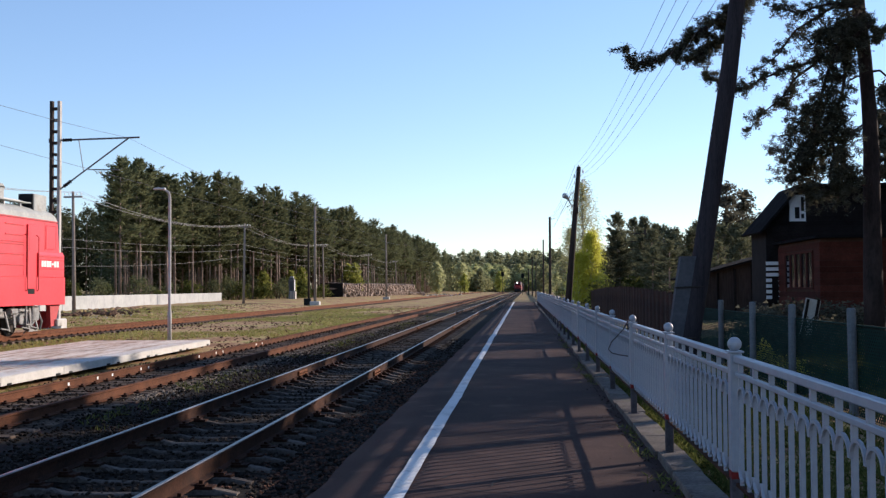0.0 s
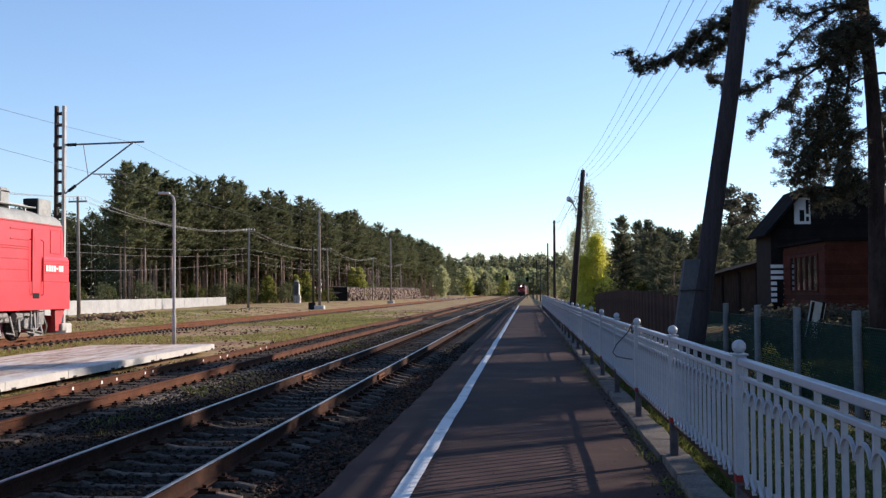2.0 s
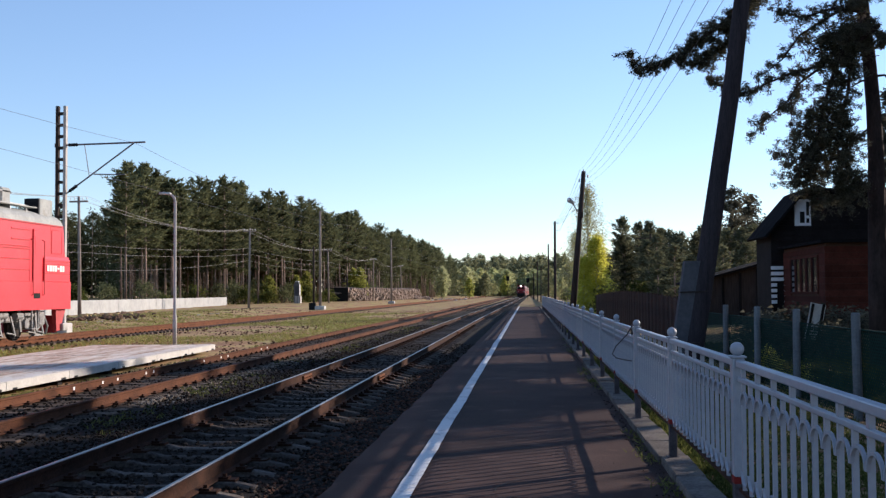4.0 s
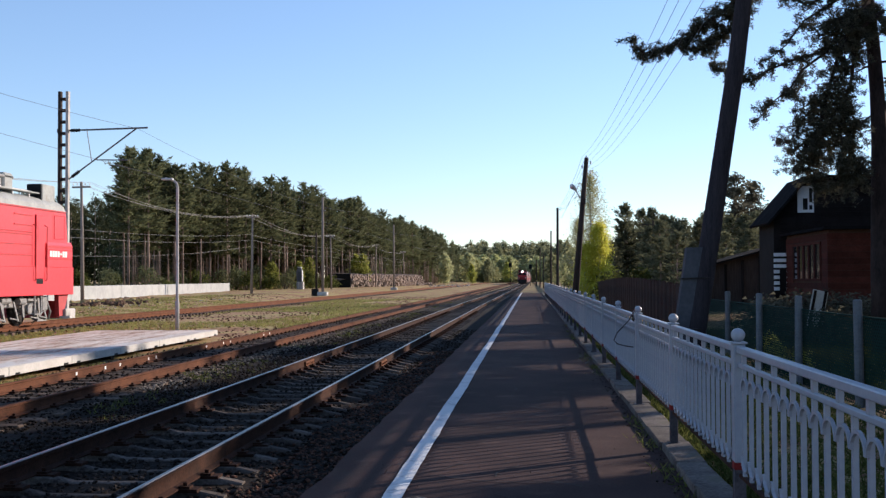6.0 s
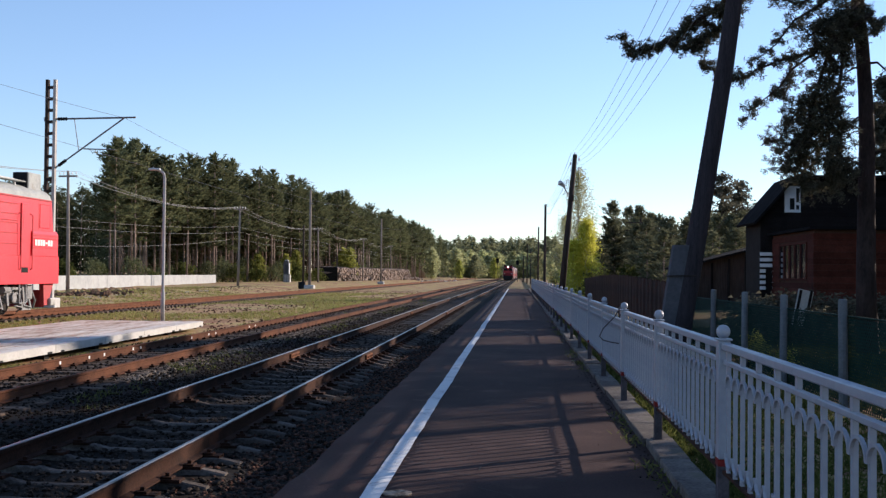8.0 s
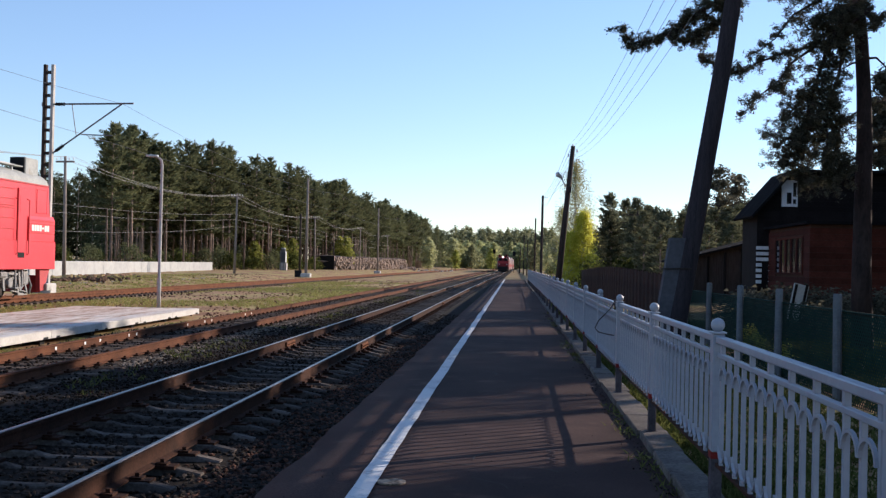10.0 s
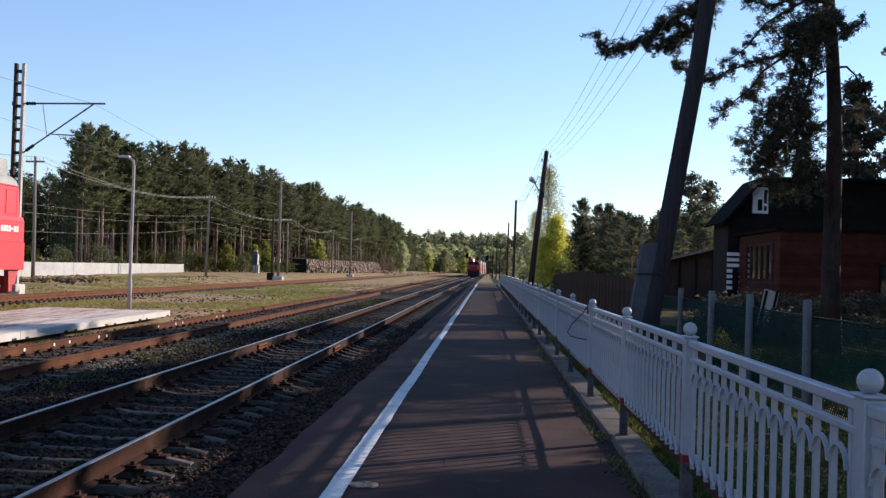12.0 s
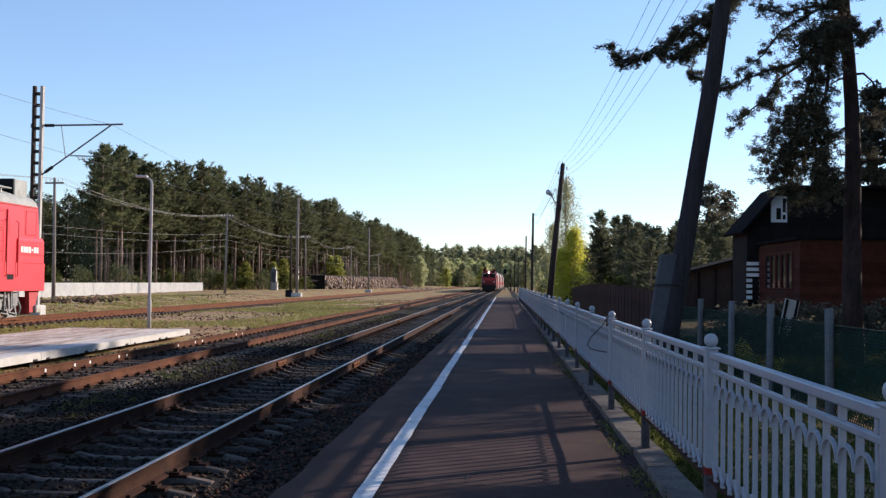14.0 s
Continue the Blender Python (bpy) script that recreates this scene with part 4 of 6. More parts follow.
    for k in range(7):
        part("plate_mark", boxed(x + 0.07, x + 0.076, -2.20 + 0.225 * k, -2.03 + 0.225 * k, 2.66 + (0.08 if k == 4 else 0), 2.89 - (0.08 if k == 4 else 0)), "plaque", plate)
    part("front_windows", boxed(-1.25, 1.25, -0.50, -0.44, 3.45, 4.2), "glass", body)
    part("headlamp", balled((0, -0.55, 4.75), 0.22), "glass", body)
    for s in (-1, 1):
        part("buffer_lamp", balled((1.2 * s, 0.0, 1.9), 0.13), "plaque", body)
    # roof gear
    part("roof_box", boxed(0.75, 1.32, -2.2, -1.05, 4.75, 5.52, 0.04), "roof_grey", t, "pale roof equipment box")
    part("vent", boxed(0.73, 1.30, -2.26, -2.2, 4.8, 5.5), "black", t)
    part("roof_box", boxed(-0.9, 0.9, -6.2, -4.2, 5.0, 5.35, 0.08), "roof_grey", t)
    part("roof_box", boxed(-0.8, 1.0, -4.6, -3.9, 5.1, 5.75, 0.06), "roof_grey", t)
    for k in range(9):
        part("walkway_foot", boxed(1.12, 1.18, -3.0 - 1.3 * k, -2.94 - 1.3 * k, 4.85, 5.12), "galv", t)
    part("walkway_board", boxed(0.95, 1.30, L + 1, -2.35, 5.10, 5.15, 0.01), "roof_grey", t, "pale roof walkway board")
    part("roof_box", prismed([(-5.6, 5.0), (-3.7, 5.0), (-3.9, 5.55), (-5.2, 5.55)], "x", 0.1, 0.9), "roof_grey", t)
    part("roof_hatch", boxed(0.0, 1.0, -5.3, -3.85, 5.55, 5.66, 0.03), "bogie", t)
    for s in (-0.9, 0.9):
        part("roof_rail", tubed([(s, L + 1, 5.22), (s, -2.0, 5.22)], 0.025, 6), "galv", t)
    for y in (-6, -9, -12, -15):
        part("panto_insulator", tubed([(0.6, y, 5.05), (0.6, y, 5.5)], [0.09, 0.06], 8), "porcelain", t)
    # running gear
    part("underframe", boxed(-0.7, 0.7, L + 0.2, -1.7, 0.75, 1.16), "under", t)
    skirt = prismed([(-1.05, 1.16), (-0.15, 1.16), (-0.62, 0.30), (-0.98, 0.30)], "x", 1.30, 1.48)
    part("snowplough", skirt, "red_dark", t, "sloping red plough plate")
    part("snowplough", prismed([(-0.7, 0.9), (-0.1, 0.9), (-0.55, 0.22), (-0.8, 0.22)], "x", -1.4, 1.3), "red_dark", t)
    part("step_block", boxed(1.3, 1.6, -0.62, -0.15, 0.28, 0.58, 0.03), "concrete", t, "white edge block")
    part("coupler", boxed(-0.15, 0.15, -0.2, 0.45, 0.95, 1.2, 0.04), "under", t)
    for y in (-3.2, -6.2, -11.0, -14.0):
        for s in (-1, 1):
            xw = 0.79 * s
            w = part("wheel", tubed([(xw - 0.07, y, 0.625), (xw + 0.07, y, 0.625)], 0.625, 24), "under", t)
            part("axle_box", boxed(xw + 0.30 * s - 0.14, xw + 0.30 * s + 0.14, y - 0.24, y + 0.24, 0.42, 0.86, 0.05), "bogie", w, "grey axle box")
    for y in (-4.7, -12.5):
        b = part("bogie_frame", boxed(1.02, 1.22, y - 2.9, y + 2.9, 0.72, 0.98, 0.05), "bogie", t, "grey bogie side frame")
        for dy in (-2.1, -0.9, 0.9, 2.1):
            bm = bmesh.new()
            pts = [(1.15 + 0.09 * math.cos(k * 0.9), y + dy + 0.09 * math.sin(k * 0.9), 0.45 + 0.025 * k) for k in range(20)]
            tube(bm, pts, 0.022, 5)
            part("spring", bm, "bogie", b)
        part("brake_beam", boxed(1.05, 1.2, y + 2.2, y + 2.5, 0.2, 0.7, 0.03), "bogie", b)
    for y in (-2.3, -3.0, -4.6, -5.6, -7.2):
        part("brake_lever", prismed([(y - 0.05, 0.95), (y + 0.05, 0.95), (y + 0.42, 0.22), (y + 0.32, 0.22)], "x", 1.36, 1.41), "bogie", t)
        part("brake_rod", tubed([(1.40, y + 0.35, 0.27), (1.40, y - 0.30, 0.35)], 0.03, 6), "bogie", t)
    for y in (-3.2, -6.2):
        part("leaf_spring", prismed([(y - 0.62, 0.98), (y, 1.10), (y + 0.62, 0.98), (y + 0.5, 0.90), (y, 0.96), (y - 0.5, 0.90)], "x", 1.22, 1.34), "bogie", t)
        part("axle_cover", tubed([(1.20, y, 0.63), (1.34, y, 0.63), (1.36, y, 0.63)], [0.20, 0.20, 0.12], 14), "bogie", t)
    part("ladder_step", boxed(1.30, 1.58, -3.30, -2.70, 0.42, 0.47, 0.01), "bogie", t)
    for y in (-3.28, -2.74):
        part("ladder_rail", boxed(1.52, 1.57, y, y + 0.05, 0.42, 1.18), "bogie", t)
    part("sand_box", boxed(1.05, 1.42, -2.35, -1.85, 0.55, 1.12, 0.05), "bogie", t, "grey sand box")
    for y, z, ln in ((-3.9, 0.95, 0.5), (-5.2, 1.0, 0.7), (-6.6, 0.98, 0.5)):
        part("brake_cylinder", tubed([(1.32, y - ln / 2, z), (1.32, y + ln / 2, z)], 0.13, 10), "bogie", t)
    for y in (-2.55, -3.85, -5.4, -6.9):
        part("hanger", prismed([(y - 0.07, 1.16), (y + 0.07, 1.16), (y + 0.2, 0.35), (y + 0.06, 0.35)], "x", 1.30, 1.36), "bogie", t)
    part("sand_pipe", tubed([(1.38, -2.1, 0.6), (1.3, -2.4, 0.3), (1.1, -2.55, 0.08)], 0.03, 6), "bogie", t)
    part("air_pipe", tubed([(1.3, -1.7, 0.9), (1.35, -1.5, 0.5), (1.2, -1.35, 0.2)], 0.05, 6), "bogie", t)
    part("guard_plate", prismed([(-2.6, 0.15), (-1.75, 0.15), (-2.1, 0.34), (-2.4, 0.34)], "x", 1.25, 1.33), "bogie", t)


build_pad()
build_lamp_post()
build_masts()
build_telegraph()
build_white_wall()
build_woodpile()
build_litter()
build_cabinet()
build_parked_loco()


# ---- the coming train ----
def build_train():
    t = thing("train", "red diesel train with one bright headlamp coming along the main track", "train")
    prof = [(-1.5, 0.5), (1.5, 0.5), (1.55, 1.2), (1.55, 3.3), (1.3, 4.1), (0.7, 4.5), (-0.7, 4.5), (-1.3, 4.1), (-1.55, 3.3), (-1.55, 1.2)]
    loco = [(-1.5, 0.9), (1.5, 0.9), (1.55, 1.2), (1.55, 3.2), (1.42, 3.75), (1.05, 4.15), (0.4, 4.32), (-0.4, 4.32), (-1.05, 4.15), (-1.42, 3.75), (-1.55, 3.2), (-1.55, 1.2)]
    body = part("locomotive_body", prismed(loco, "y", 0.30, 17), "train_red", t)
    nose = bmesh.new()
    prism(nose, [(0.95 * p, 0.9 + (q - 0.9) * 0.97) for p, q in loco], "y", 0.0, 0.30)
    bmesh.ops.bevel(nose, geom=[e for e in nose.edges if all(v.co.y < 0.01 for v in e.verts)], offset=0.10, segments=2, affect="EDGES")
    part("front", nose, "train_red", body)
    part("nose_band", boxed(-1.38, 1.38, -0.035, 0.0, 2.25, 2.85, 0.015), "red_dark", body, "bright red band under the windows")
    part("nose_panel", boxed(-1.40, 1.40, -0.025, 0.0, 1.05, 1.45, 0.01), "under", body, "dark lower nose")
    for s in (-1, 1):
        screen = part("windscreen", prismed([(s * 0.16, 2.98), (s * 1.30, 2.98), (s * 1.30, 3.38), (s * 1.08, 3.68), (s * 0.16, 3.74)], "y", -0.03, 0.0), "black", body)
        part("window_surround", tubed([(s * 1.34, -0.04, 2.95), (s * 1.34, -0.04, 3.40), (s * 1.10, -0.04, 3.72), (s * 0.45, -0.04, 3.80)], 0.03, 6), "plaque", screen, "pale window surround")
        part("marker_lamp", balled((1.05 * s, -0.03, 2.02), 0.13), "plaque", body)
        hood = part("roof_hood", tubed([(s * 0.98, 0.15, 4.38), (s * 0.98, 1.5, 4.38)], 0.36, 14), "red_dark", body, "rounded red hood on the cab roof")
        part("hood_opening", tubed([(s * 0.98, 0.10, 4.38), (s * 0.98, 0.15, 4.38)], 0.26, 14), "under", hood)
        part("buffer", tubed([(s * 0.88, -0.55, 1.05), (s * 0.88, -0.50, 1.05), (s * 0.88, -0.49, 1.05), (s * 0.88, 0.0, 1.05)], [0.22, 0.22, 0.09, 0.09], 12), "under", body)
        part("handrail", tubed([(s * 1.48, -0.06, 1.2), (s * 1.48, -0.06, 2.9)], 0.025, 5), "plaque", body)
    part("lamp_housing", tubed([(0, -0.04, 3.98), (0, 0.5, 3.98)], 0.30, 14), "train_red", body)
    part("headlamp", tubed([(0, -0.10, 3.98), (0, -0.04, 3.98)], 0.16, 16), "lens", body, "lit round headlamp")
    part("snowplough", prismed([(-1.4, 0.2), (1.4, 0.2), (1.3, 0.75), (-1.3, 0.75)], "y", -0.25, -0.15), "under", t)
    part("bogie", boxed(-1.3, 1.3, 0.5, 16.5, 0.12, 0.9), "under", t)
    part("buffer_beam", boxed(-1.5, 1.5, -0.1, 0.25, 0.75, 1.25, 0.03), "under", t)
    for k in range(3):
        y0 = 18.2 + 24.6 * k
        c = part("carriage_body", prismed([(x, z) for x, z in prof], "y", y0, y0 + 23.6), "car", t, "pale carriage with a red band")
        c.matrix_basis = pose(0.25 * k, 0, 0, 0, 0, -0.3)
        part("carriage_band", boxed(-1.57, 1.57, y0 + 0.1, y0 + 23.5, 1.3, 2.1), "red_dark", c)
        part("carriage_bogie", boxed(-1.3, 1.3, y0 + 1, y0 + 22.6, 0.12, 0.9), "under", c)
    return t


train = build_train()


# ---- line-side signals and poles down the line ----
def build_signals():
    for x, y, h, side in ((-5.6, 300, 5.4, 0), (0.0, 300, 4.9, 1)):
        t = thing("railway_signal", "dark light signal on a slim grey mast", "signal", pose(x, y, -0.4), group="signals down the line")
        part("mast", tubed([(0, 0, 0), (0, 0, h)], 0.07, 8), "old_wood", t)
        head = part("signal_head", boxed(-0.42, 0.42, -0.12, 0.0, h - 0.2, h + 1.1, 0.12), "black", t)
        for k in range(3):
            part("lens_hood", tubed([(0, -0.3, h + 0.05 + 0.35 * k), (0, -0.12, h + 0.05 + 0.35 * k)], 0.11, 10), "black", head)


def build_right_poles():
    t = thing("leaning_pole", "weathered leaning timber pole with a street lamp", "pole", pose(2.02, 50, -0.1))
    part("pole", tubed([(0, 0, -0.1), (0.33, 0, 3.6), (0.66, 0, 7.25)], [0.16, 0.135, 0.10], 10), "old_wood", t, smooth=True)
    arm = part("lamp_arm", tubed([(0.5, 0, 5.2), (0.27, -0.1, 5.48), (0.14, -0.2, 5.72)], 0.03, 6), "galv", t)
    part("lamp_shade", tubed([(0.18, -0.17, 5.66), (0.13, -0.2, 5.76), (-0.06, -0.28, 5.90), (-0.11, -0.30, 5.91)], [0.035, 0.075, 0.125, 0.085], 10), "galv", arm, "white street lamp head")
    part("junction_box", boxed(0.42, 0.60, -0.25, -0.1, 5.05, 5.35, 0.02), "old_wood", t)
    for z, dx in ((6.5, 0.2), (6.75, -0.2), (6.95, 0.2), (7.2, 0.0)):
        part("insulator", tubed([(0.65 + dx, 0, z), (0.65 + dx, 0, z + 0.14)], 0.04, 6), "porcelain", t)
    for x, y, h, r in ((2.42, 95, 7.9, 0.13), (2.7, 140, 7.9, 0.12), (1.85, 205, 7.6, 0.12), (1.4, 255, 6.2, 0.17), (2.2, 180, 6.0, 0.1)):
        p = thing("roadside_pole", "slim grey timber pole beside the platform line", "pole", pose(x, y, -0.1), group="poles down the line")
        part("pole", tubed([(0, 0, -0.1), (0.05, 0, h)], [r, r * 0.75], 8), "old_wood", p)
    # great leaning pole with its concrete stub
    b = thing("great_leaning_pole", "thick dark leaning timber pole bound to a concrete stub", "pole", pose(2.29, 16.0, -0.1))
    part("pole", tubed([(0, 0, -0.1), (0.178, 0, 0.915), (0.387, 0, 2.167), (0.571, 0, 3.34), (0.80, 0, 4.77), (0.943, 0, 5.87), (1.37, 0, 8.8)], [0.16, 0.155, 0.145, 0.135, 0.128, 0.12, 0.11], 14), "tarred", b, smooth=True)
    bm = bmesh.new()
    v = [bm.verts.new((x, y, z)) for z, k in ((0, 0), (2.05, 0.31)) for x, y in ((-0.27 + k, -0.1), (0.05 + k, -0.1), (0.05 + k, 0.12), (-0.27 + k, 0.12))]
    for q in ((3, 2, 1, 0), (4, 5, 6, 7), (0, 1, 5, 4), (1, 2, 6, 5), (2, 3, 7, 6), (3, 0, 4, 7)):
        bm.faces.new([v[i] for i in q])
    part("concrete_stub", bm, "stub_grey", b, "flat grey concrete stub")
    for z in (0.85, 1.6):
        x = 0.155 * z
        part("binding", tubed([(x - 0.285, -0.115, z - 0.01), (x - 0.02, -0.15, z), (x + 0.06, -0.155, z), (x + 0.155, -0.09, z + 0.01), (x + 0.165, 0.06, z + 0.01), (x + 0.05, 0.165, z), (x - 0.285, 0.135, z - 0.01), (x - 0.285, -0.115, z - 0.01)], 0.012, 5), "under", b, "dark wire binding")
    w = thing("service_wires", "thin electric wires running between the leaning poles", "wires")
    for k in range(5):
        dx, dz = 0.09 * (k - 2), 7.2 - 0.15 * k
        wire_line("wire", (2.67 + dx, 50, dz), (2.42 + 1.5 * dx, -12.0, 7.35 - 0.05 * k), 1.2 + 0.05 * k, 0.0045).parent = w
        wire_line("wire", (2.67 + dx, 50, dz), (2.45 + dx, 95, 7.6), 0.5, 0.008).parent = w
    part("wire", tubed([(2.35, 50, 6.0), (2.4, 80, 6.1), (2.45, 95, 7.0)], 0.012, 4), "wire", w)


build_signals()
build_right_poles()


# ---- trees ----
def crown_pine(rng, h, low, radius, whorls, tufts, size, spread, pointed=0.9):
    """Centres of needle sprays and the limbs that bear them, for a pine of height h."""
    limbs, centres = [], []
    side = rng.uniform(0, 6.283)
    for w in range(whorls):
        k = min(1.0, max(0.0, (w + rng.uniform(-0.3, 0.3)) / whorls))
        z = low + (h - low) * k
        r = radius * (1 - k) ** pointed * min(1, 0.6 + 2.0 * k) * rng.uniform(0.5, 1.3) + 0.03 * radius
        for b in range(rng.integers(4, 7)):
            a = rng.uniform(0, 2 * math.pi)
            rr = r * rng.uniform(0.35, 1.2) * (1 + 0.25 * math.cos(a - side))
            z = low + (h - low) * min(1.0, max(0.0, k + rng.uniform(-0.6, 0.6) / whorls))
            rise = rr * (rng.uniform(-0.2, 0.2) + 0.55 * k)
            tip = np.array([rr * math.cos(a), rr * math.sin(a), z + rise])
            limbs.append(((0, 0, z - 0.15 * rr), tuple(tip * 0.95)))
            for t in range(tufts):
                f = (t + rng.uniform(0.3, 1.0)) / tufts
                f = 0.25 + 0.8 * f
                p = np.array([tip[0] * f, tip[1] * f, z + rise * f * f])
                centres.append(p + rng.normal(size=3) * np.array([1, 1, 0.35]) * 0.11 * rr)
    for t in range(tufts):
        q = rng.uniform(0, 1)
        centres.append(np.array([rng.normal() * (0.008 + 0.06 * q) * radius, rng.normal() * (0.008 + 0.06 * q) * radius, h * (1.02 - 0.06 * q)]))
    return limbs, centres


def spray_crown(rng, h, low, radius, whorls, per_limb, size, pointed):
    """Feathery pine crown: limbs in uneven layers, each with flat sprays that point outward and up."""
    limbs, verts = [], []
    lean = rng.uniform(0, 6.283)
    for w in range(whorls):
        k = (w + rng.uniform(0.0, 0.8)) / whorls
        reach = (radius * min(1.0, 0.5 + 1.6 * k) * (1 - k) ** pointed * min(1.0, 0.55 + 4.0 * (1 - k)) + 0.10) * rng.uniform(0.68, 1.18)
        for b in range(rng.integers(4, 7)):
            a = rng.uniform(0, 6.283)
            rr = reach * rng.uniform(0.55, 1.12) * (1 + 0.2 * math.cos(a - lean))
            z = low + (h - low) * min(0.985, k + rng.uniform(-0.5, 0.5) / whorls)
            rise = rr * (rng.uniform(-0.15, 0.25) + 0.85 * k * k)
            out = np.array([math.cos(a), math.sin(a), 0.0])
            across = np.array([-math.sin(a), math.cos(a), 0.0])
            limbs.append(((0, 0, z - 0.1 * rr), tuple(out * rr * 0.9 + [0, 0, z + 0.8 * rise])))
            n = max(6, int(per_limb * (0.35 + 0.65 * rr / radius)))
            f = 0.15 + 0.9 * rng.uniform(0, 1, n) ** 0.7
            side = rng.normal(size=n) * (0.07 + 0.17 * rr * f)
            p = out * (rr * f)[:, None] + across * side[:, None] + np.stack([np.zeros(n), np.zeros(n), z + rise * f * f + rng.normal(size=n) * 0.09], 1)
            d = out * rng.uniform(0.3, 1.0, n)[:, None] + across * (rng.normal(size=n) * 0.6)[:, None] + np.stack([np.zeros(n), np.zeros(n), rng.uniform(-0.15, 0.8, n)], 1)
            d /= np.linalg.norm(d, axis=1)[:, None]
            s = np.cross(d, rng.normal(size=(n, 3)))
            s /= np.linalg.norm(s, axis=1)[:, None]
            q = size * rng.uniform(0.6, 1.4, n)[:, None]
            verts.append(np.stack([p - d * q * 0.4 + s * q * 0.17, p - d * q * 0.4 - s * q * 0.17, p + d * q * 0.6], 1).reshape(-1, 3))
    n = 26
    p = np.stack([rng.normal(size=n) * 0.07, rng.normal(size=n) * 0.07, h + rng.uniform(-0.9, 0.25, n)], 1)
    up = np.stack([rng.normal(size=n) * 0.35, rng.normal(size=n) * 0.35, np.ones(n)], 1) * size
    s = rng.normal(size=(n, 3)) * size * 0.16
    verts.append(np.stack([p - s, p + s, p + up], 1).reshape(-1, 3))
    v = np.concatenate(verts)
    return limbs, v.tolist(), np.arange(len(v)).reshape(-1, 3).tolist()


def forest_pine(seed, h, low, radius, whorls=22, per_limb=52, size=0.52, name="pine_tree", label="tall dark green pine at the forest edge", trunk_r=0.17, pointed=0.75, foliage="far_needles"):
    rng = np.random.default_rng(seed)
    t = thing(name, label, "tree", group="pines of the forest")
    lean = rng.uniform(-0.25, 0.25, 2)
    part("trunk", tubed([(0, 0, -0.4), (lean[0] * 0.5, lean[1] * 0.5, h * 0.5), (0, 0, h)], [trunk_r, trunk_r * 0.7, 0.03], 7), "far_bark", t, "reddish pine trunk", smooth=True)
    limbs, v, f = spray_crown(rng, h, low, radius, whorls, per_limb, size, pointed)
    bm = bmesh.new()
    for a, b in limbs[::2]:
        tube(bm, [a, b], [0.045, 0.012], 3, False)
    for k in range(7):
        a, z = rng.uniform(0, 6.3), rng.uniform(low * 0.35, low)
        tube(bm, [(0, 0, z), (1.1 * math.cos(a), 1.1 * math.sin(a), z - 0.15)], [0.03, 0.01], 3, False)
    tagged(part("branchwork", bm, "far_bark", t), kind="stuff")
    soup("crown", v, f, foliage, t)
    return t


def leafy_tree(seed, h, radius, material, name, label, count=14, size=0.22, clumps=150, low=0.12, bark="birch_bark", shape=1.0, trunk_r=0.1):
    """Slender deciduous tree: trunk, rising limbs and many small leaves with gaps."""
    rng = np.random.default_rng(seed)
    t = thing(name, label, "tree", group="young leafy trees")
    part("trunk", tubed([(0, 0, -0.4), (0.06, 0, h * 0.5), (0, 0, h * 0.97)], [trunk_r, trunk_r * 0.6, 0.015], 7), bark, t, smooth=True)
    bm, centres = bmesh.new(), []
    for k in range(clumps):
        z = h * (low + (1 - low) * rng.uniform(0, 1) ** 0.9)
        q = (z / h - low) / (1 - low)
        r = radius * (max(0.0, math.sin(math.pi * min(1, 0.16 + 0.84 * q) ** shape)) ** 0.7) * rng.uniform(0.15, 1.05)
        a = rng.uniform(0, 6.283)
        p = (r * math.cos(a), r * math.sin(a), z)
        centres.append(p)
        if k % 3 == 0:
            tube(bm, [(0, 0, max(0.3, z - 0.9 * r - 0.2)), (p[0] * 0.5, p[1] * 0.5, z - 0.35 * r), p], [0.03, 0.018, 0.006], 3, False)
    tagged(part("branchwork", bm, bark, t), kind="stuff")
    v, f = shards(centres, 0.10 * radius + 0.08, size, count, rng, flat=1.1, slim=0.5, droop=0.3)
    soup("crown", v, f, material, t)
    return t


def bush(seed, r, h, material, name="bush", label="low green bush at the forest edge", n=46, size=0.22):
    rng = np.random.default_rng(seed)
    t = thing(name, label, "bush", group="bushes")
    centres = []
    for _ in range(n):
        a, k, z = rng.uniform(0, 6.283), rng.uniform(0, 1) ** 0.6, rng.uniform(0.05, 1) ** 0.8
        rr = r * k * math.sqrt(max(0.05, 1 - z * z * 0.85))
        centres.append((rr * math.cos(a), rr * math.sin(a), h * z))
    bm = bmesh.new()
    for c in centres[::5]:
        tube(bm, [(0, 0, -0.1), c], [0.03, 0.008], 3, False)
    tagged(part("branchwork", bm, "old_wood", t), kind="stuff")
    v, f = shards(centres, 0.16 * r, size, 14, rng, slim=0.45)
    soup("leaves", v, f, material, t)
    return t


def forest_height(x):
    return ground_height(x, 0)


def plant(kinds, x, y, rng, low=0.85, high=1.12, used=None):
    src = kinds[rng.integers(len(kinds))]
    s = rng.uniform(low, high)
    m = pose(x, y, forest_height(x) if used is None else used, 0, 0, rng.uniform(0, 360))
    o = copy_thing(src, m)
    o.scale = (s * rng.uniform(0.9, 1.1), s * rng.uniform(0.9, 1.1), s)
    return o


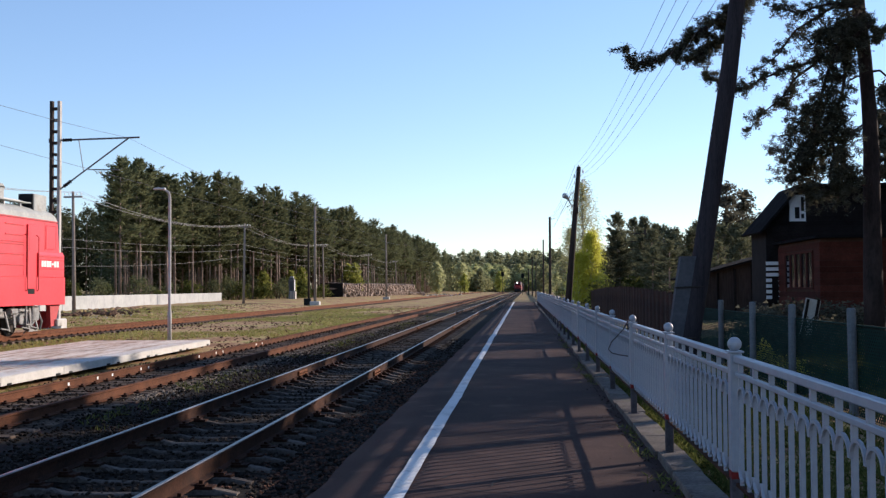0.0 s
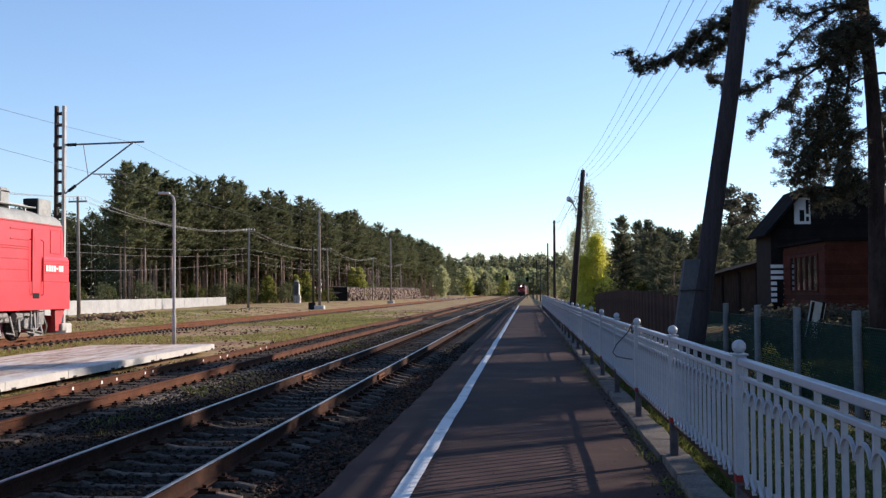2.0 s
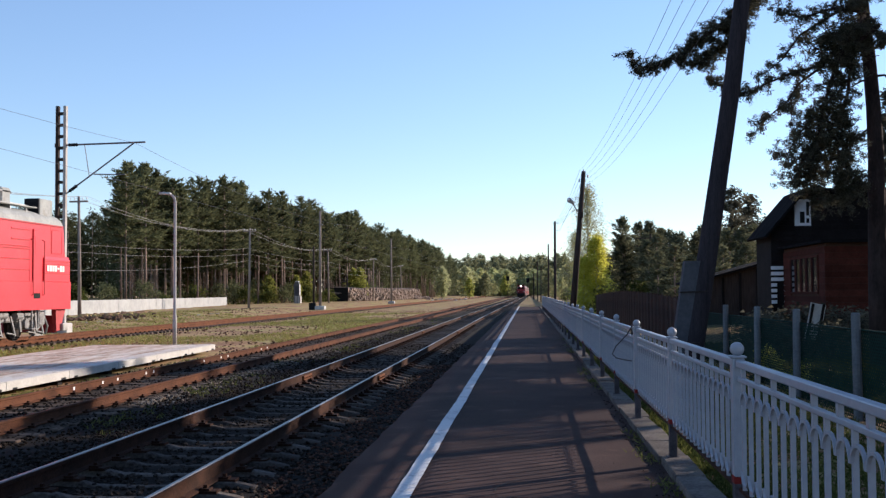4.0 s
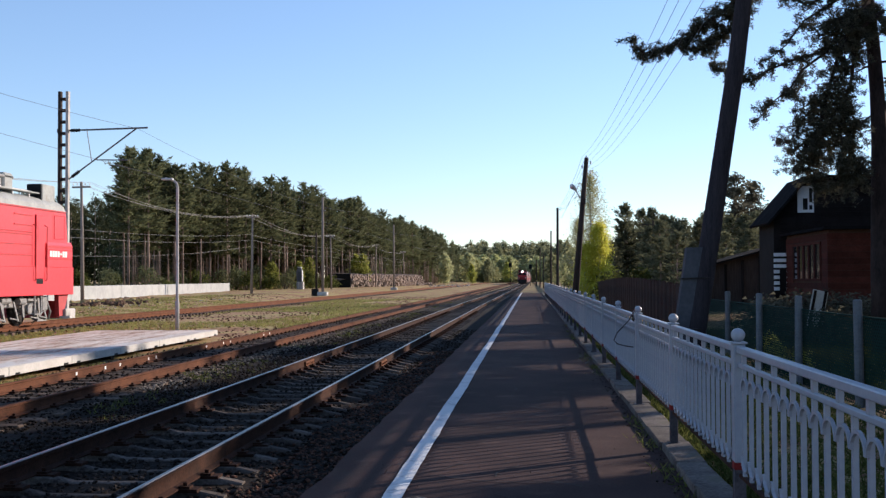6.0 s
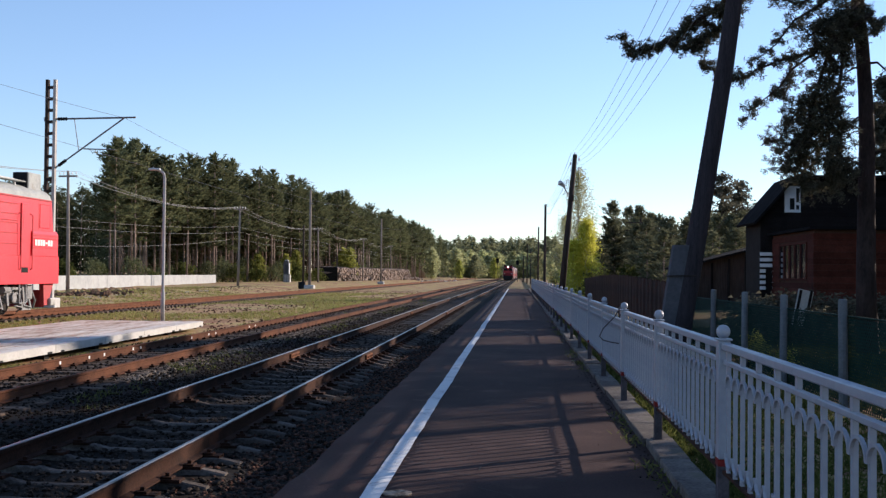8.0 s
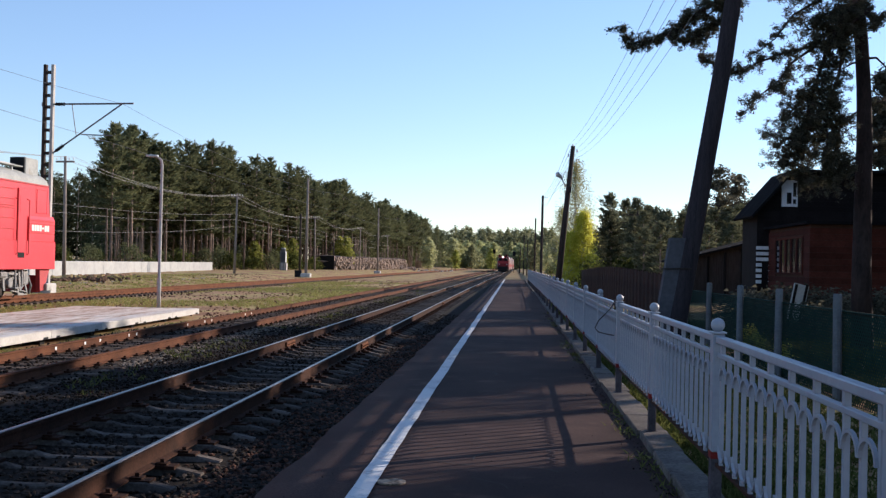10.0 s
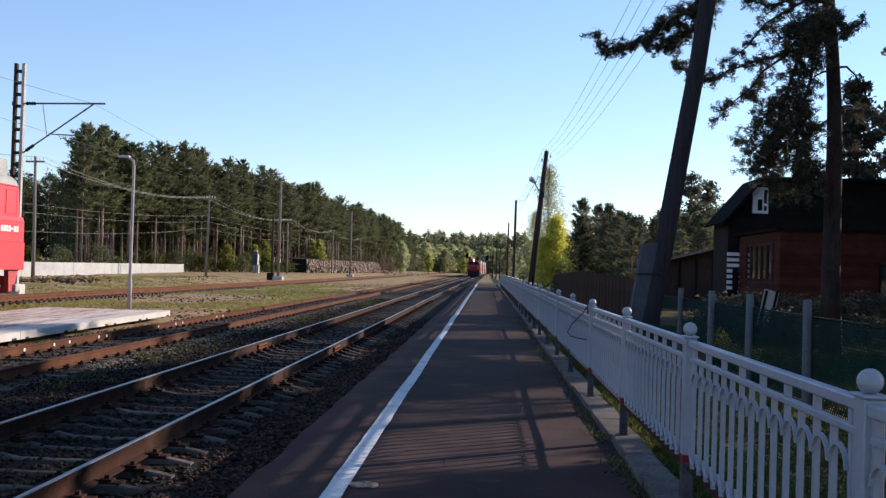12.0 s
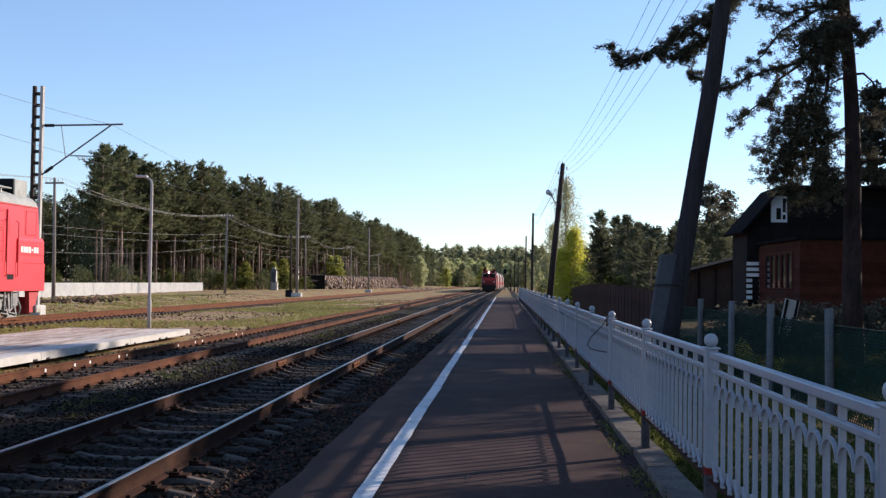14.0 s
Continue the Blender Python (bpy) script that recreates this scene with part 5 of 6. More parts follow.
def far_wood(name, spots, label, seed, leafage=(0.5, 6), foliage="far_needles", pointed=0.6):
    """Many far pines as one mesh of trunks and crowns: spots of (x, y, height)."""
    rng = np.random.default_rng(seed)
    shapes = []
    for k in range(4):
        limbs, centres = crown_pine(rng, 1.0, 0.06, 0.2, 18, 3, 0.03, 0.02, pointed)
        shapes.append(np.array(centres))
    cv, cf, bm = [], [], bmesh.new()
    for x, y, h in spots:
        c = shapes[rng.integers(4)]
        a = rng.uniform(0, 6.3)
        m = np.array([[math.cos(a), -math.sin(a), 0], [math.sin(a), math.cos(a), 0], [0, 0, 1]]) * h
        z = forest_height(x)
        v, f = shards(c @ m.T + [x, y, z], 0.35, *leafage, rng, flat=0.5, slim=0.22)
        o = len(cv)
        cv += v
        cf += [[i + o for i in q] for q in f]
        tube(bm, [(x, y, z - 0.3), (x, y, z + h * 0.9)], [0.17, 0.06], 5, False)
    t = thing(name, label, "forest", kind="stuff")
    part("trunk_rest", bm, "far_bark", t)
    soup("crown_rest", cv, cf, foliage, t)


def build_forest():
    rng = np.random.default_rng(11)
    pines = [forest_pine(1, 17.6, 7.4, 3.8, 20, 56, pointed=0.42), forest_pine(2, 18.2, 6.6, 3.5, 22, 52, pointed=0.52), forest_pine(3, 16.9, 8.3, 3.9, 18, 60, pointed=0.36), forest_pine(4, 17.8, 5.2, 3.6, 24, 50, pointed=0.46), forest_pine(6, 18.4, 9.0, 3.3, 17, 60, pointed=0.38)]
    spots0 = [(-49.5, 128), (-50, 135), (-48, 141), (-46, 150), (-44.5, 160)]
    for p, (x, y) in zip(pines, spots0):
        p.matrix_basis = pose(x, y, forest_height(x), 0, 0, 40)
    # edge of the wood: (x, y) of the front row from near to far
    edge = [(-55, 122), (-50, 130), (-46, 150), (-42.5, 172), (-39.5, 192), (-38, 215), (-37, 245), (-36.5, 280), (-36, 320), (-35, 370), (-34, 418)]
    deep = []
    for k, ((x0, y0), (x1, y1)) in enumerate(zip(edge, edge[1:])):
        n = int(math.hypot(x1 - x0, y1 - y0) / 3.0) + 1
        for i in range(n):
            f = i / n
            for row in range(7 if k < 6 else 3):
                x = x0 + (x1 - x0) * f - row * 4.6 + rng.uniform(-1.6, 1.6)
                y = y0 + (y1 - y0) * f + row * 3.5 + rng.uniform(-1.8, 1.8)
                if x < -0.395 * y and y < 200:
                    continue
                if row < (3 if k < 6 else 1):
                    plant(pines, x, y, rng, 0.84, 1.06)
                else:
                    deep.append((x, y, rng.uniform(14.5, 18)))
    for i in range(60):
        y = rng.uniform(425, 640)
        deep.append((-35 - 0.02 * (y - 425) + rng.uniform(-14, 2), y, rng.uniform(14, 19)))
    far_wood("deep_wood", deep, "dense dark pine wood behind the forest edge", 61, (0.55, 5))
    # the wood's farther wing behind the parked locomotive
    wing = [(rng.uniform(-150, -82), rng.uniform(205, 250), rng.uniform(15.5, 20)) for i in range(150)]
    far_wood("far_wing_wood", wing, "farther wing of the pine wood", 62)
    # The horizon wood takes its haze from the pale leaf colour.
    far_wood("horizon_wood", [(rng.uniform(-75, 75), rng.uniform(640, 800), rng.uniform(18, 26)) for i in range(460)], "far mixed wood across the end of the line, haze in its colour", 63, (1.2, 3), "hazy_leaf", 0.45)
    return pines


def build_leafy():
    rng = np.random.default_rng(21)
    tall = leafy_tree(5, 9.7, 1.7, "pale_birch", "birch_tree", "tall birch with thin pale leaves just opening", 22, 0.085, 460, 0.10, "birch_bark", 0.8, 0.10)
    tall.matrix_basis = pose(4.75, 84, -0.1)
    copy_thing(tall, pose(4.0, 88, -0.1, 0, 0, 60)).scale = (0.75, 0.75, 0.66)
    birch = leafy_tree(6, 5.7, 1.28, "birch_leaf", "birch_tree", "bushy birch with bright yellow-green young leaves", 22, 0.11, 420, 0.03, "birch_bark", 0.62, 0.09)
    birch.matrix_basis = pose(5.3, 82.5, -0.1)
    copy_thing(birch, pose(4.3, 82, -0.1, 0, 0, 130)).scale = (0.85, 0.85, 0.72)
    spring = [leafy_tree(7, 8.5, 2.2, "spring", "young_tree", "young tree with pale spring leaves", 12, 0.4, 150, 0.08, "far_bark"), leafy_tree(8, 6.5, 1.7, "fresh", "young_tree", "young tree with yellow-green spring leaves", 12, 0.35, 120, 0.05, "far_bark")]
    spring[0].matrix_basis = pose(-24, 300, 0)
    spring[1].matrix_basis = pose(-34.5, 218, 0)
    for x, y, s, k in ((-36.5, 222, 1.0, 1), (-41.5, 168, 0.7, 1), (-40, 182, 0.7, 1), (-39, 186, 0.8, 1), (-18, 330, 0.9, 1), (-15, 380, 1.0, 0), (-26, 320, 1.1, 0), (-21, 360, 1.2, 0), (-9, 420, 1.2, 1), (6, 300, 1.0, 0), (9, 260, 0.9, 0), (12, 240, 1.0, 0), (8, 210, 0.8, 0)):
        copy_thing(spring[k], pose(x, y, 0, 0, 0, 37 * x)).scale = (s, s, s)
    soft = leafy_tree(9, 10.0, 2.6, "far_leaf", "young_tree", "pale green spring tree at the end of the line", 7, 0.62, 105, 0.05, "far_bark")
    soft.matrix_basis = pose(-20, 540, 0)
    for i in range(175):
        x = rng.uniform(-50, 42)
        y = rng.uniform(525, 630)
        s = rng.uniform(0.7, 1.45)
        if abs(x + 1.3) < 5 and y < 560:
            continue
        copy_thing(soft, pose(x, y, 0, 0, 0, rng.uniform(0, 360))).scale = (1.3 * s, 1.3 * s, s)
    for i in range(46):
        y = rng.uniform(190, 480)
        x = 3.5 + y * rng.uniform(0.012, 0.05)
        s = rng.uniform(0.45, 0.8) * (y / 250) ** 0.5
        copy_thing(soft, pose(x, y, -0.1, 0, 0, rng.uniform(0, 360))).scale = (s * 0.8, s * 0.8, s * 0.8)
    b = bush(3, 1.5, 2.0, "shrub")
    b.matrix_basis = pose(-52, 118, 0.3)
    c = bush(4, 1.9, 2.6, "far_needles", "young_pine", "bushy young pine at the forest edge")
    c.matrix_basis = pose(-47, 128, 0.2)
    for i in range(70):
        f = rng.uniform(0, 1)
        y = 108 + 190 * f
        x = -54 + 16.5 * min(1, f * 2.4) + rng.uniform(-3, 1.5)
        s = rng.uniform(0.6, 1.3)
        copy_thing(b if i % 2 else c, pose(x, y, ground_height(x, y), 0, 0, rng.uniform(0, 360))).scale = (s, s, s)
    for i in range(26):
        x, y = rng.uniform(4.5, 30), rng.uniform(70, 200)
        s = rng.uniform(0.6, 1.2)
        copy_thing(b, pose(x, y, -0.1, 0, 0, rng.uniform(0, 360))).scale = (s, s, s)


def bough(centres, bm, rng, pts, r0, density, droop=0.3, reach=0.3, bare=0.0):
    """A bough through (x, y, z) points with twigs and needle tufts along it; density: twigs a metre."""
    pts = [Vector(p) + Vector((0, rng.normal() * 0.15, 0)) for p in pts]
    n = len(pts)
    tube(bm, pts, [r0 * (1 - 0.8 * i / (n - 1)) for i in range(n)], 6)
    for i in range(n - 1):
        for k in range(int(density * (pts[i + 1] - pts[i]).length)):
            f = rng.uniform(0, 1)
            if (i + f) / (n - 1) < bare:
                continue
            p = pts[i].lerp(pts[i + 1], f)
            d = Vector((rng.normal(), rng.normal(), rng.normal() * 0.8 - droop)).normalized()
            q = p + d * reach * rng.uniform(0.25, 1.15)
            tube(bm, [p, p.lerp(q, 0.5) + Vector((0, 0, 0.03)), q], [0.010, 0.008, 0.004], 3, False)
            for g in (0.6, 1.0):
                centres.append(tuple(p.lerp(q, g)))


def near_pine():
    """The large pine behind the net fence, its boughs reaching over the platform fence."""
    rng = np.random.default_rng(17)
    t = thing("great_pine", "tall dark pine with drooping boughs behind the net fence", "tree", pose(0, 0, 0))
    # Trunk and boughs take the silhouette-dark bark.
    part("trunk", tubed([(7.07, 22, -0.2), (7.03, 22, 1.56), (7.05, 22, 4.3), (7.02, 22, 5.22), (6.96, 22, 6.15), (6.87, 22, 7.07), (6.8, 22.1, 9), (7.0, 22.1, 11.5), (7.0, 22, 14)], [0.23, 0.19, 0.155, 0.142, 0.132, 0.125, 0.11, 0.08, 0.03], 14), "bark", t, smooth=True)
    bm, c = bmesh.new(), []
    y = 21.4
    def b(pts, r0, density, droop, reach, bare=0.0, dy=0.0):
        bough(c, bm, rng, [(x + 0.12, y + dy, z - 0.07) for x, z in pts], r0, density, droop, reach, bare)
    b([(6.8, 9.0), (5.9, 8.6), (4.95, 7.99), (4.27, 7.27), (3.76, 6.83), (3.31, 6.55), (3.03, 6.28), (2.58, 6.09), (2.19, 6.06), (1.96, 6.31)], 0.07, 50, 0.2, 0.27)
    b([(4.27, 7.10), (3.93, 6.54), (3.53, 6.26), (3.20, 6.05)], 0.025, 60, 0.3, 0.30)
    b([(4.6, 7.6), (4.1, 6.9), (3.6, 6.6)], 0.025, 50, 0.2, 0.30)
    b([(6.85, 6.8), (6.51, 6.53), (6.12, 6.20), (5.57, 5.99), (5.13, 5.88), (4.63, 5.67), (4.29, 5.49)], 0.05, 26, 0.1, 0.24, 0.25)
    b([(4.3, 5.51), (3.91, 5.61), (3.69, 5.73), (3.54, 5.80)], 0.02, 38, 0.3, 0.2)
    b([(6.5, 7.3), (5.92, 7.0), (5.36, 6.67), (5.05, 6.23), (4.77, 6.01)], 0.035, 22, 0.1, 0.25, 0.3)
    b([(5.79, 6.04), (5.34, 5.71), (5.06, 5.33), (4.73, 5.05), (4.42, 4.70)], 0.03, 26, 0.2, 0.26, 0.25)
    b([(5.35, 5.83), (5.13, 5.27), (5.15, 4.68)], 0.02, 14, 0.3, 0.2, 0.3)
    b([(6.6, 7.0), (6.24, 6.59), (5.92, 5.81), (5.77, 5.14), (5.63, 4.58), (5.37, 4.14), (5.14, 3.69)], 0.05, 74, 0.4, 0.46)
    b([(5.77, 5.25), (5.33, 4.70), (5.04, 4.26), (4.90, 4.17)], 0.025, 34, 0.3, 0.30)
    b([(6.7, 6.8), (6.34, 6.48), (6.19, 5.47), (6.00, 4.58), (6.05, 3.79), (5.84, 3.35)], 0.045, 54, 0.4, 0.35)
    b([(6.10, 5.14), (6.30, 4.57), (6.41, 4.35)], 0.02, 32, 0.3, 0.22)
    b([(5.76, 4.69), (5.64, 3.91), (5.57, 3.30)], 0.025, 90, 0.3, 0.46)
    b([(6.1, 4.3), (6.35, 3.8), (6.2, 3.3)], 0.02, 64, 0.3, 0.36)
    b([(6.57, 7.04), (5.92, 7.11), (5.37, 6.98), (4.76, 7.11)], 0.035, 26, 0.1, 0.32, 0.1)
    b([(6.57, 6.70), (6.13, 6.71), (5.80, 6.49), (5.57, 6.27)], 0.035, 62, 0.2, 0.4)
    b([(6.78, 6.36), (7.0, 6.63), (7.2, 6.68)], 0.02, 30, 0.1, 0.2)
    b([(6.9, 7.6), (6.4, 7.3), (6.1, 7.1)], 0.03, 60, 0.2, 0.42)
    b([(8.6, 5.6), (7.94, 5.43), (7.29, 5.0), (6.85, 4.56), (6.58, 4.21)], 0.03, 22, 0.5, 0.36, 0.0, 3.5)
    b([(8.6, 4.6), (7.9, 4.4), (7.4, 4.0), (7.1, 3.6)], 0.03, 30, 0.5, 0.42, 0.0, 3.5)
    for pts, r in (([(7.02, 5.82), (7.24, 5.84), (7.42, 5.67), (7.5, 5.44)], 0.03), ([(6.97, 5.75), (6.78, 5.73), (6.59, 5.62)], 0.03), ([(6.94, 6.43), (6.76, 6.42), (6.62, 6.27)], 0.028), ([(6.39, 6.14), (6.36, 5.13), (6.3, 4.4)], 0.012), ([(7.0, 5.46), (6.85, 5.45)], 0.014), ([(7.05, 5.5), (7.25, 5.49)], 0.01)):
        tube(bm, [(x, 21.95, z) for x, z in pts], [r * (1 - 0.6 * i / (len(pts) - 1)) for i in range(len(pts))], 6)
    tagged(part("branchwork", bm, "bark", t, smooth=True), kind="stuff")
    v, f = shards(c, 0.034, 0.060, 38, rng, slim=0.14)
    soup("needles", v, f, "needles", t)
    limbs, centres = crown_pine(rng, 14.0, 9.8, 3.0, 9, 6, 0.3, 0.3)
    v, f = shards(np.array(centres) + [7, 22, 0], 0.3, 0.28, 20, rng, slim=0.25)
    soup("crown", v, f, "needles", t)
    return t


def yard_pine(seed, x, y, h, low, radius, label, bark="bark", count=34, size=0.26):
    rng = np.random.default_rng(seed)
    t = thing("yard_pine", label, "tree", pose(x, y, -0.1), group="pines of the yard")
    part("trunk", tubed([(0, 0, -0.2), (0.1, 0, h * 0.5), (0, 0, h)], [0.2, 0.15, 0.03], 9), bark, t, smooth=True)
    limbs, centres = crown_pine(rng, h, low, radius, 13, 6, size, 0.3, 0.55)
    bm = bmesh.new()
    for a, b in limbs:
        tube(bm, [a, b], [0.05, 0.012], 4, False)
    tagged(part("branchwork", bm, bark, t), kind="stuff")
    v, f = shards(centres, 0.24, size, count, rng, flat=0.55, slim=0.28)
    soup("crown", v, f, "needles", t)
    return t


def build_right_trees():
    near_pine()
    lush = "dark pine of the yard, mostly out of view and added for its shade"
    # Pines right of the view, added so that their crowns shade track and platform.
    first = yard_pine(31, 13.2, 24.8, 14.0, 2.5, 3.1, lush)
    for x, y, s in ((13.8, 31.0, 1.0), (18.8, 28.0, 0.85), (19.5, 36, 0.9), (9.6, 12.0, 0.75), (13.0, 13.0, 0.8), (17.5, 17.0, 0.75), (15.5, 45.5, 0.72), (18.2, 46.5, 0.8), (20.8, 46.0, 0.8)):
        copy_thing(first, pose(x, y, -0.1, 0, 0, 50 * x)).scale = (s, s, s)
    # Unseen high-crowned pines, added only to shade the near track.
    high = yard_pine(33, 13.6, 20.6, 13.5, 7.4, 2.9, "tall high-crowned pine out of view, added to shade the near track")
    copy_thing(high, pose(14.0, 24.6, -0.1, 0, 0, 200)).scale = (1.0, 1.0, 1.1)
    # Three more added pines whose shadows fall on platform and gravel.
    copy_thing(first, pose(12.6, 16.2, -0.1, 0, 0, 65)).scale = (0.62, 0.62, 0.6)
    copy_thing(first, pose(19.8, 47.0, -0.1, 0, 0, 290)).scale = (1.1, 1.1, 1.1)
    copy_thing(first, pose(18.6, 41.0, -0.1, 0, 0, 140)).scale = (1.05, 1.05, 0.70)
    # pines past the house
    far = yard_pine(37, 18.5, 98, 10.8, 5.6, 2.4, "tall pine with an open crown behind the house", "bark", 5, 0.34)
    copy_thing(far, pose(20.5, 101, -0.1, 0, 0, 70)).scale = (0.9, 0.9, 0.96)
    rng = np.random.default_rng(41)
    dense = forest_pine(9, 11.0, 1.2, 3.0, 20, 52, 0.50, "pine_tree", "dense dark pine behind the yard", pointed=0.42, foliage="yard_needles")
    dense.matrix_basis = pose(12.5, 140, -0.1)
    for i in range(125):
        y = rng.uniform(66, 195)
        x = y * rng.uniform(0.064 if y > 125 else 0.11, 0.34 if y > 100 else 0.22)
        s = rng.uniform(0.66, 1.0) * (0.0616 * y + 1.5) / 11
        copy_thing(dense, pose(x, y, -0.1, 0, 0, rng.uniform(0, 360))).scale = (s, s, s * rng.uniform(0.85, 1.1))
    # crossarmed line pole among the dark pines
    p = thing("crossarm_pole", "dark timber line pole with three crossarms among the pines", "pole", pose(12.8, 112, -0.1))
    part("pole", tubed([(0, 0, -0.1), (0, 0, 7.6)], [0.16, 0.12], 8), "old_wood", p)
    for z in (5.5, 6.3, 7.1):
        part("crossarm", boxed(-1.5, 1.5, -0.06, 0.06, z, z + 0.12), "old_wood", p)


# ---- the yard: net fence, board fence, house ----
def build_net_fence():
    t = thing("net_fence", "green mesh garden fence on grey posts", "fence")
    X = 4.0
    ys = [7.5, 10.4, 13.32, 16.28, 19.0, 21.98, 24.9, 27.8]
    me = bpy.data.meshes.new("post")
    bm = tubed([(0, 0, 0), (0, 0, 1.315), (0, 0, 1.33)], [0.058, 0.056, 0.04], 10)
    bm.to_mesh(me)
    bm.free()
    me.materials.append(M["net_post"])
    rng = random.Random(12)
    for y in ys:
        o = new("post", me)
        o.parent = t
        o.matrix_basis = pose(X, y, -0.1, rng.uniform(-1, 1), rng.uniform(-1, 1), 0)
    verts, faces = [], []
    def strand(a, b, r):
        o = len(verts)
        a, b = np.array(a), np.array(b)
        n = np.array([0, -(b - a)[2], (b - a)[1]])
        n = n / np.linalg.norm(n) * r
        verts.extend([tuple(a - n), tuple(b - n), tuple(b + n), tuple(a + n)])
        faces.append((o, o + 1, o + 2, o + 3))
    step = 0.075
    for k in range(int(21 / step)):
        y = 7.3 + k * step
        for s in (1, -1):
            strand((X + 0.06 + 0.002 * s, y, -0.1), (X + 0.06 + 0.002 * s, y + s * 1.1, 1.0), 0.014)
    tagged(soup("mesh_panel", verts, faces, "net", t, "green plastic mesh"), kind="stuff")
    part("top_wire", tubed([(X + 0.06, 7.2, 1.02), (X + 0.06, 28.5, 1.02)], 0.012, 5), "net", t)
    b = thing("board_fence", "old dark brown board fence along the yard", "fence")
    me = bpy.data.meshes.new("fence_board")
    bm = boxed(-0.012, 0.012, -0.068, 0.068, 0, 1.42, 0.004)
    bm.to_mesh(me)
    bm.free()
    me.materials.append(M["board"])
    for k in range(228):
        o = new("fence_board", me)
        o.parent = b
        y = 28.4 + k * 0.152
        o.matrix_basis = pose(4.0 + 0.01 * math.sin(k), y, -0.1 + 0.03 * math.sin(k * 1.7) + 0.20 * math.sin((y - 28) / 34 * 3.14), 0, 0, 0)
    for z in (0.25, 1.0):
        part("fence_rail", boxed(4.015, 4.06, 28.3, 63, z, z + 0.08), "board", b)
    # hedge behind the net
    h = bush(15, 1.0, 1.35, "needles", "hedge_bush", "dark hedge bush behind the net fence", 90, 0.10)
    h.matrix_basis = pose(6.2, 27.5, -0.1)
    h.scale = (0.9, 0.9, 0.75)
    for k, (x, y, s) in enumerate(((7.2, 28, 1.1), (8.2, 28.6, 1.0), (9.3, 29, 1.0), (5.6, 26, 0.9), (10.4, 29.4, 1.1), (11.6, 30, 1.2), (6.8, 24.6, 0.8), (9.0, 25.5, 0.7))):
        copy_thing(h, pose(x, y, -0.1, 0, 0, 77 * k)).scale = (s, s, 0.75 * s)
    # Shrubs added at the edge of view to throw shade on the kerb side.
    d = bush(18, 0.85, 2.1, "shrub", "garden_bush", "added shrub behind the net fence that shades the platform edge", 120, 0.13)
    d.matrix_basis = pose(5.0, 8.4, -0.1)
    for k, (x, y, s) in enumerate(((4.95, 9.5, 1.0), (5.05, 10.5, 0.95), (4.9, 7.3, 1.0), (5.0, 11.4, 0.8))):
        copy_thing(d, pose(x, y, -0.1, 0, 0, 70 * k + 20)).scale = (s, s, s)
    g = bush(16, 0.5, 0.55, "birch_leaf", "garden_bush", "small yellow-green garden bush by the net fence", 40, 0.07)
    g.matrix_basis = pose(4.3, 19.6, -0.1)
    g.scale = (0.6, 0.6, 0.9)
    copy_thing(g, pose(4.35, 17.6, -0.1, 0, 0, 80)).scale = (0.5, 0.5, 0.7)
    s = thing("leaning_board", "pale board leaning beside the yard hedge", "board", pose(6.5, 25.4, -0.1, 0, 12, 12))
    part("panel", boxed(-0.19, 0.19, -0.008, 0.008, 0.45, 1.32, 0.003), "concrete", s)
    part("batten", boxed(0.10, 0.16, -0.03, -0.009, 0, 1.34), "dark_wood", s)
    part("batten", boxed(-0.16, -0.10, -0.03, -0.009, 0, 1.30), "dark_wood", s)


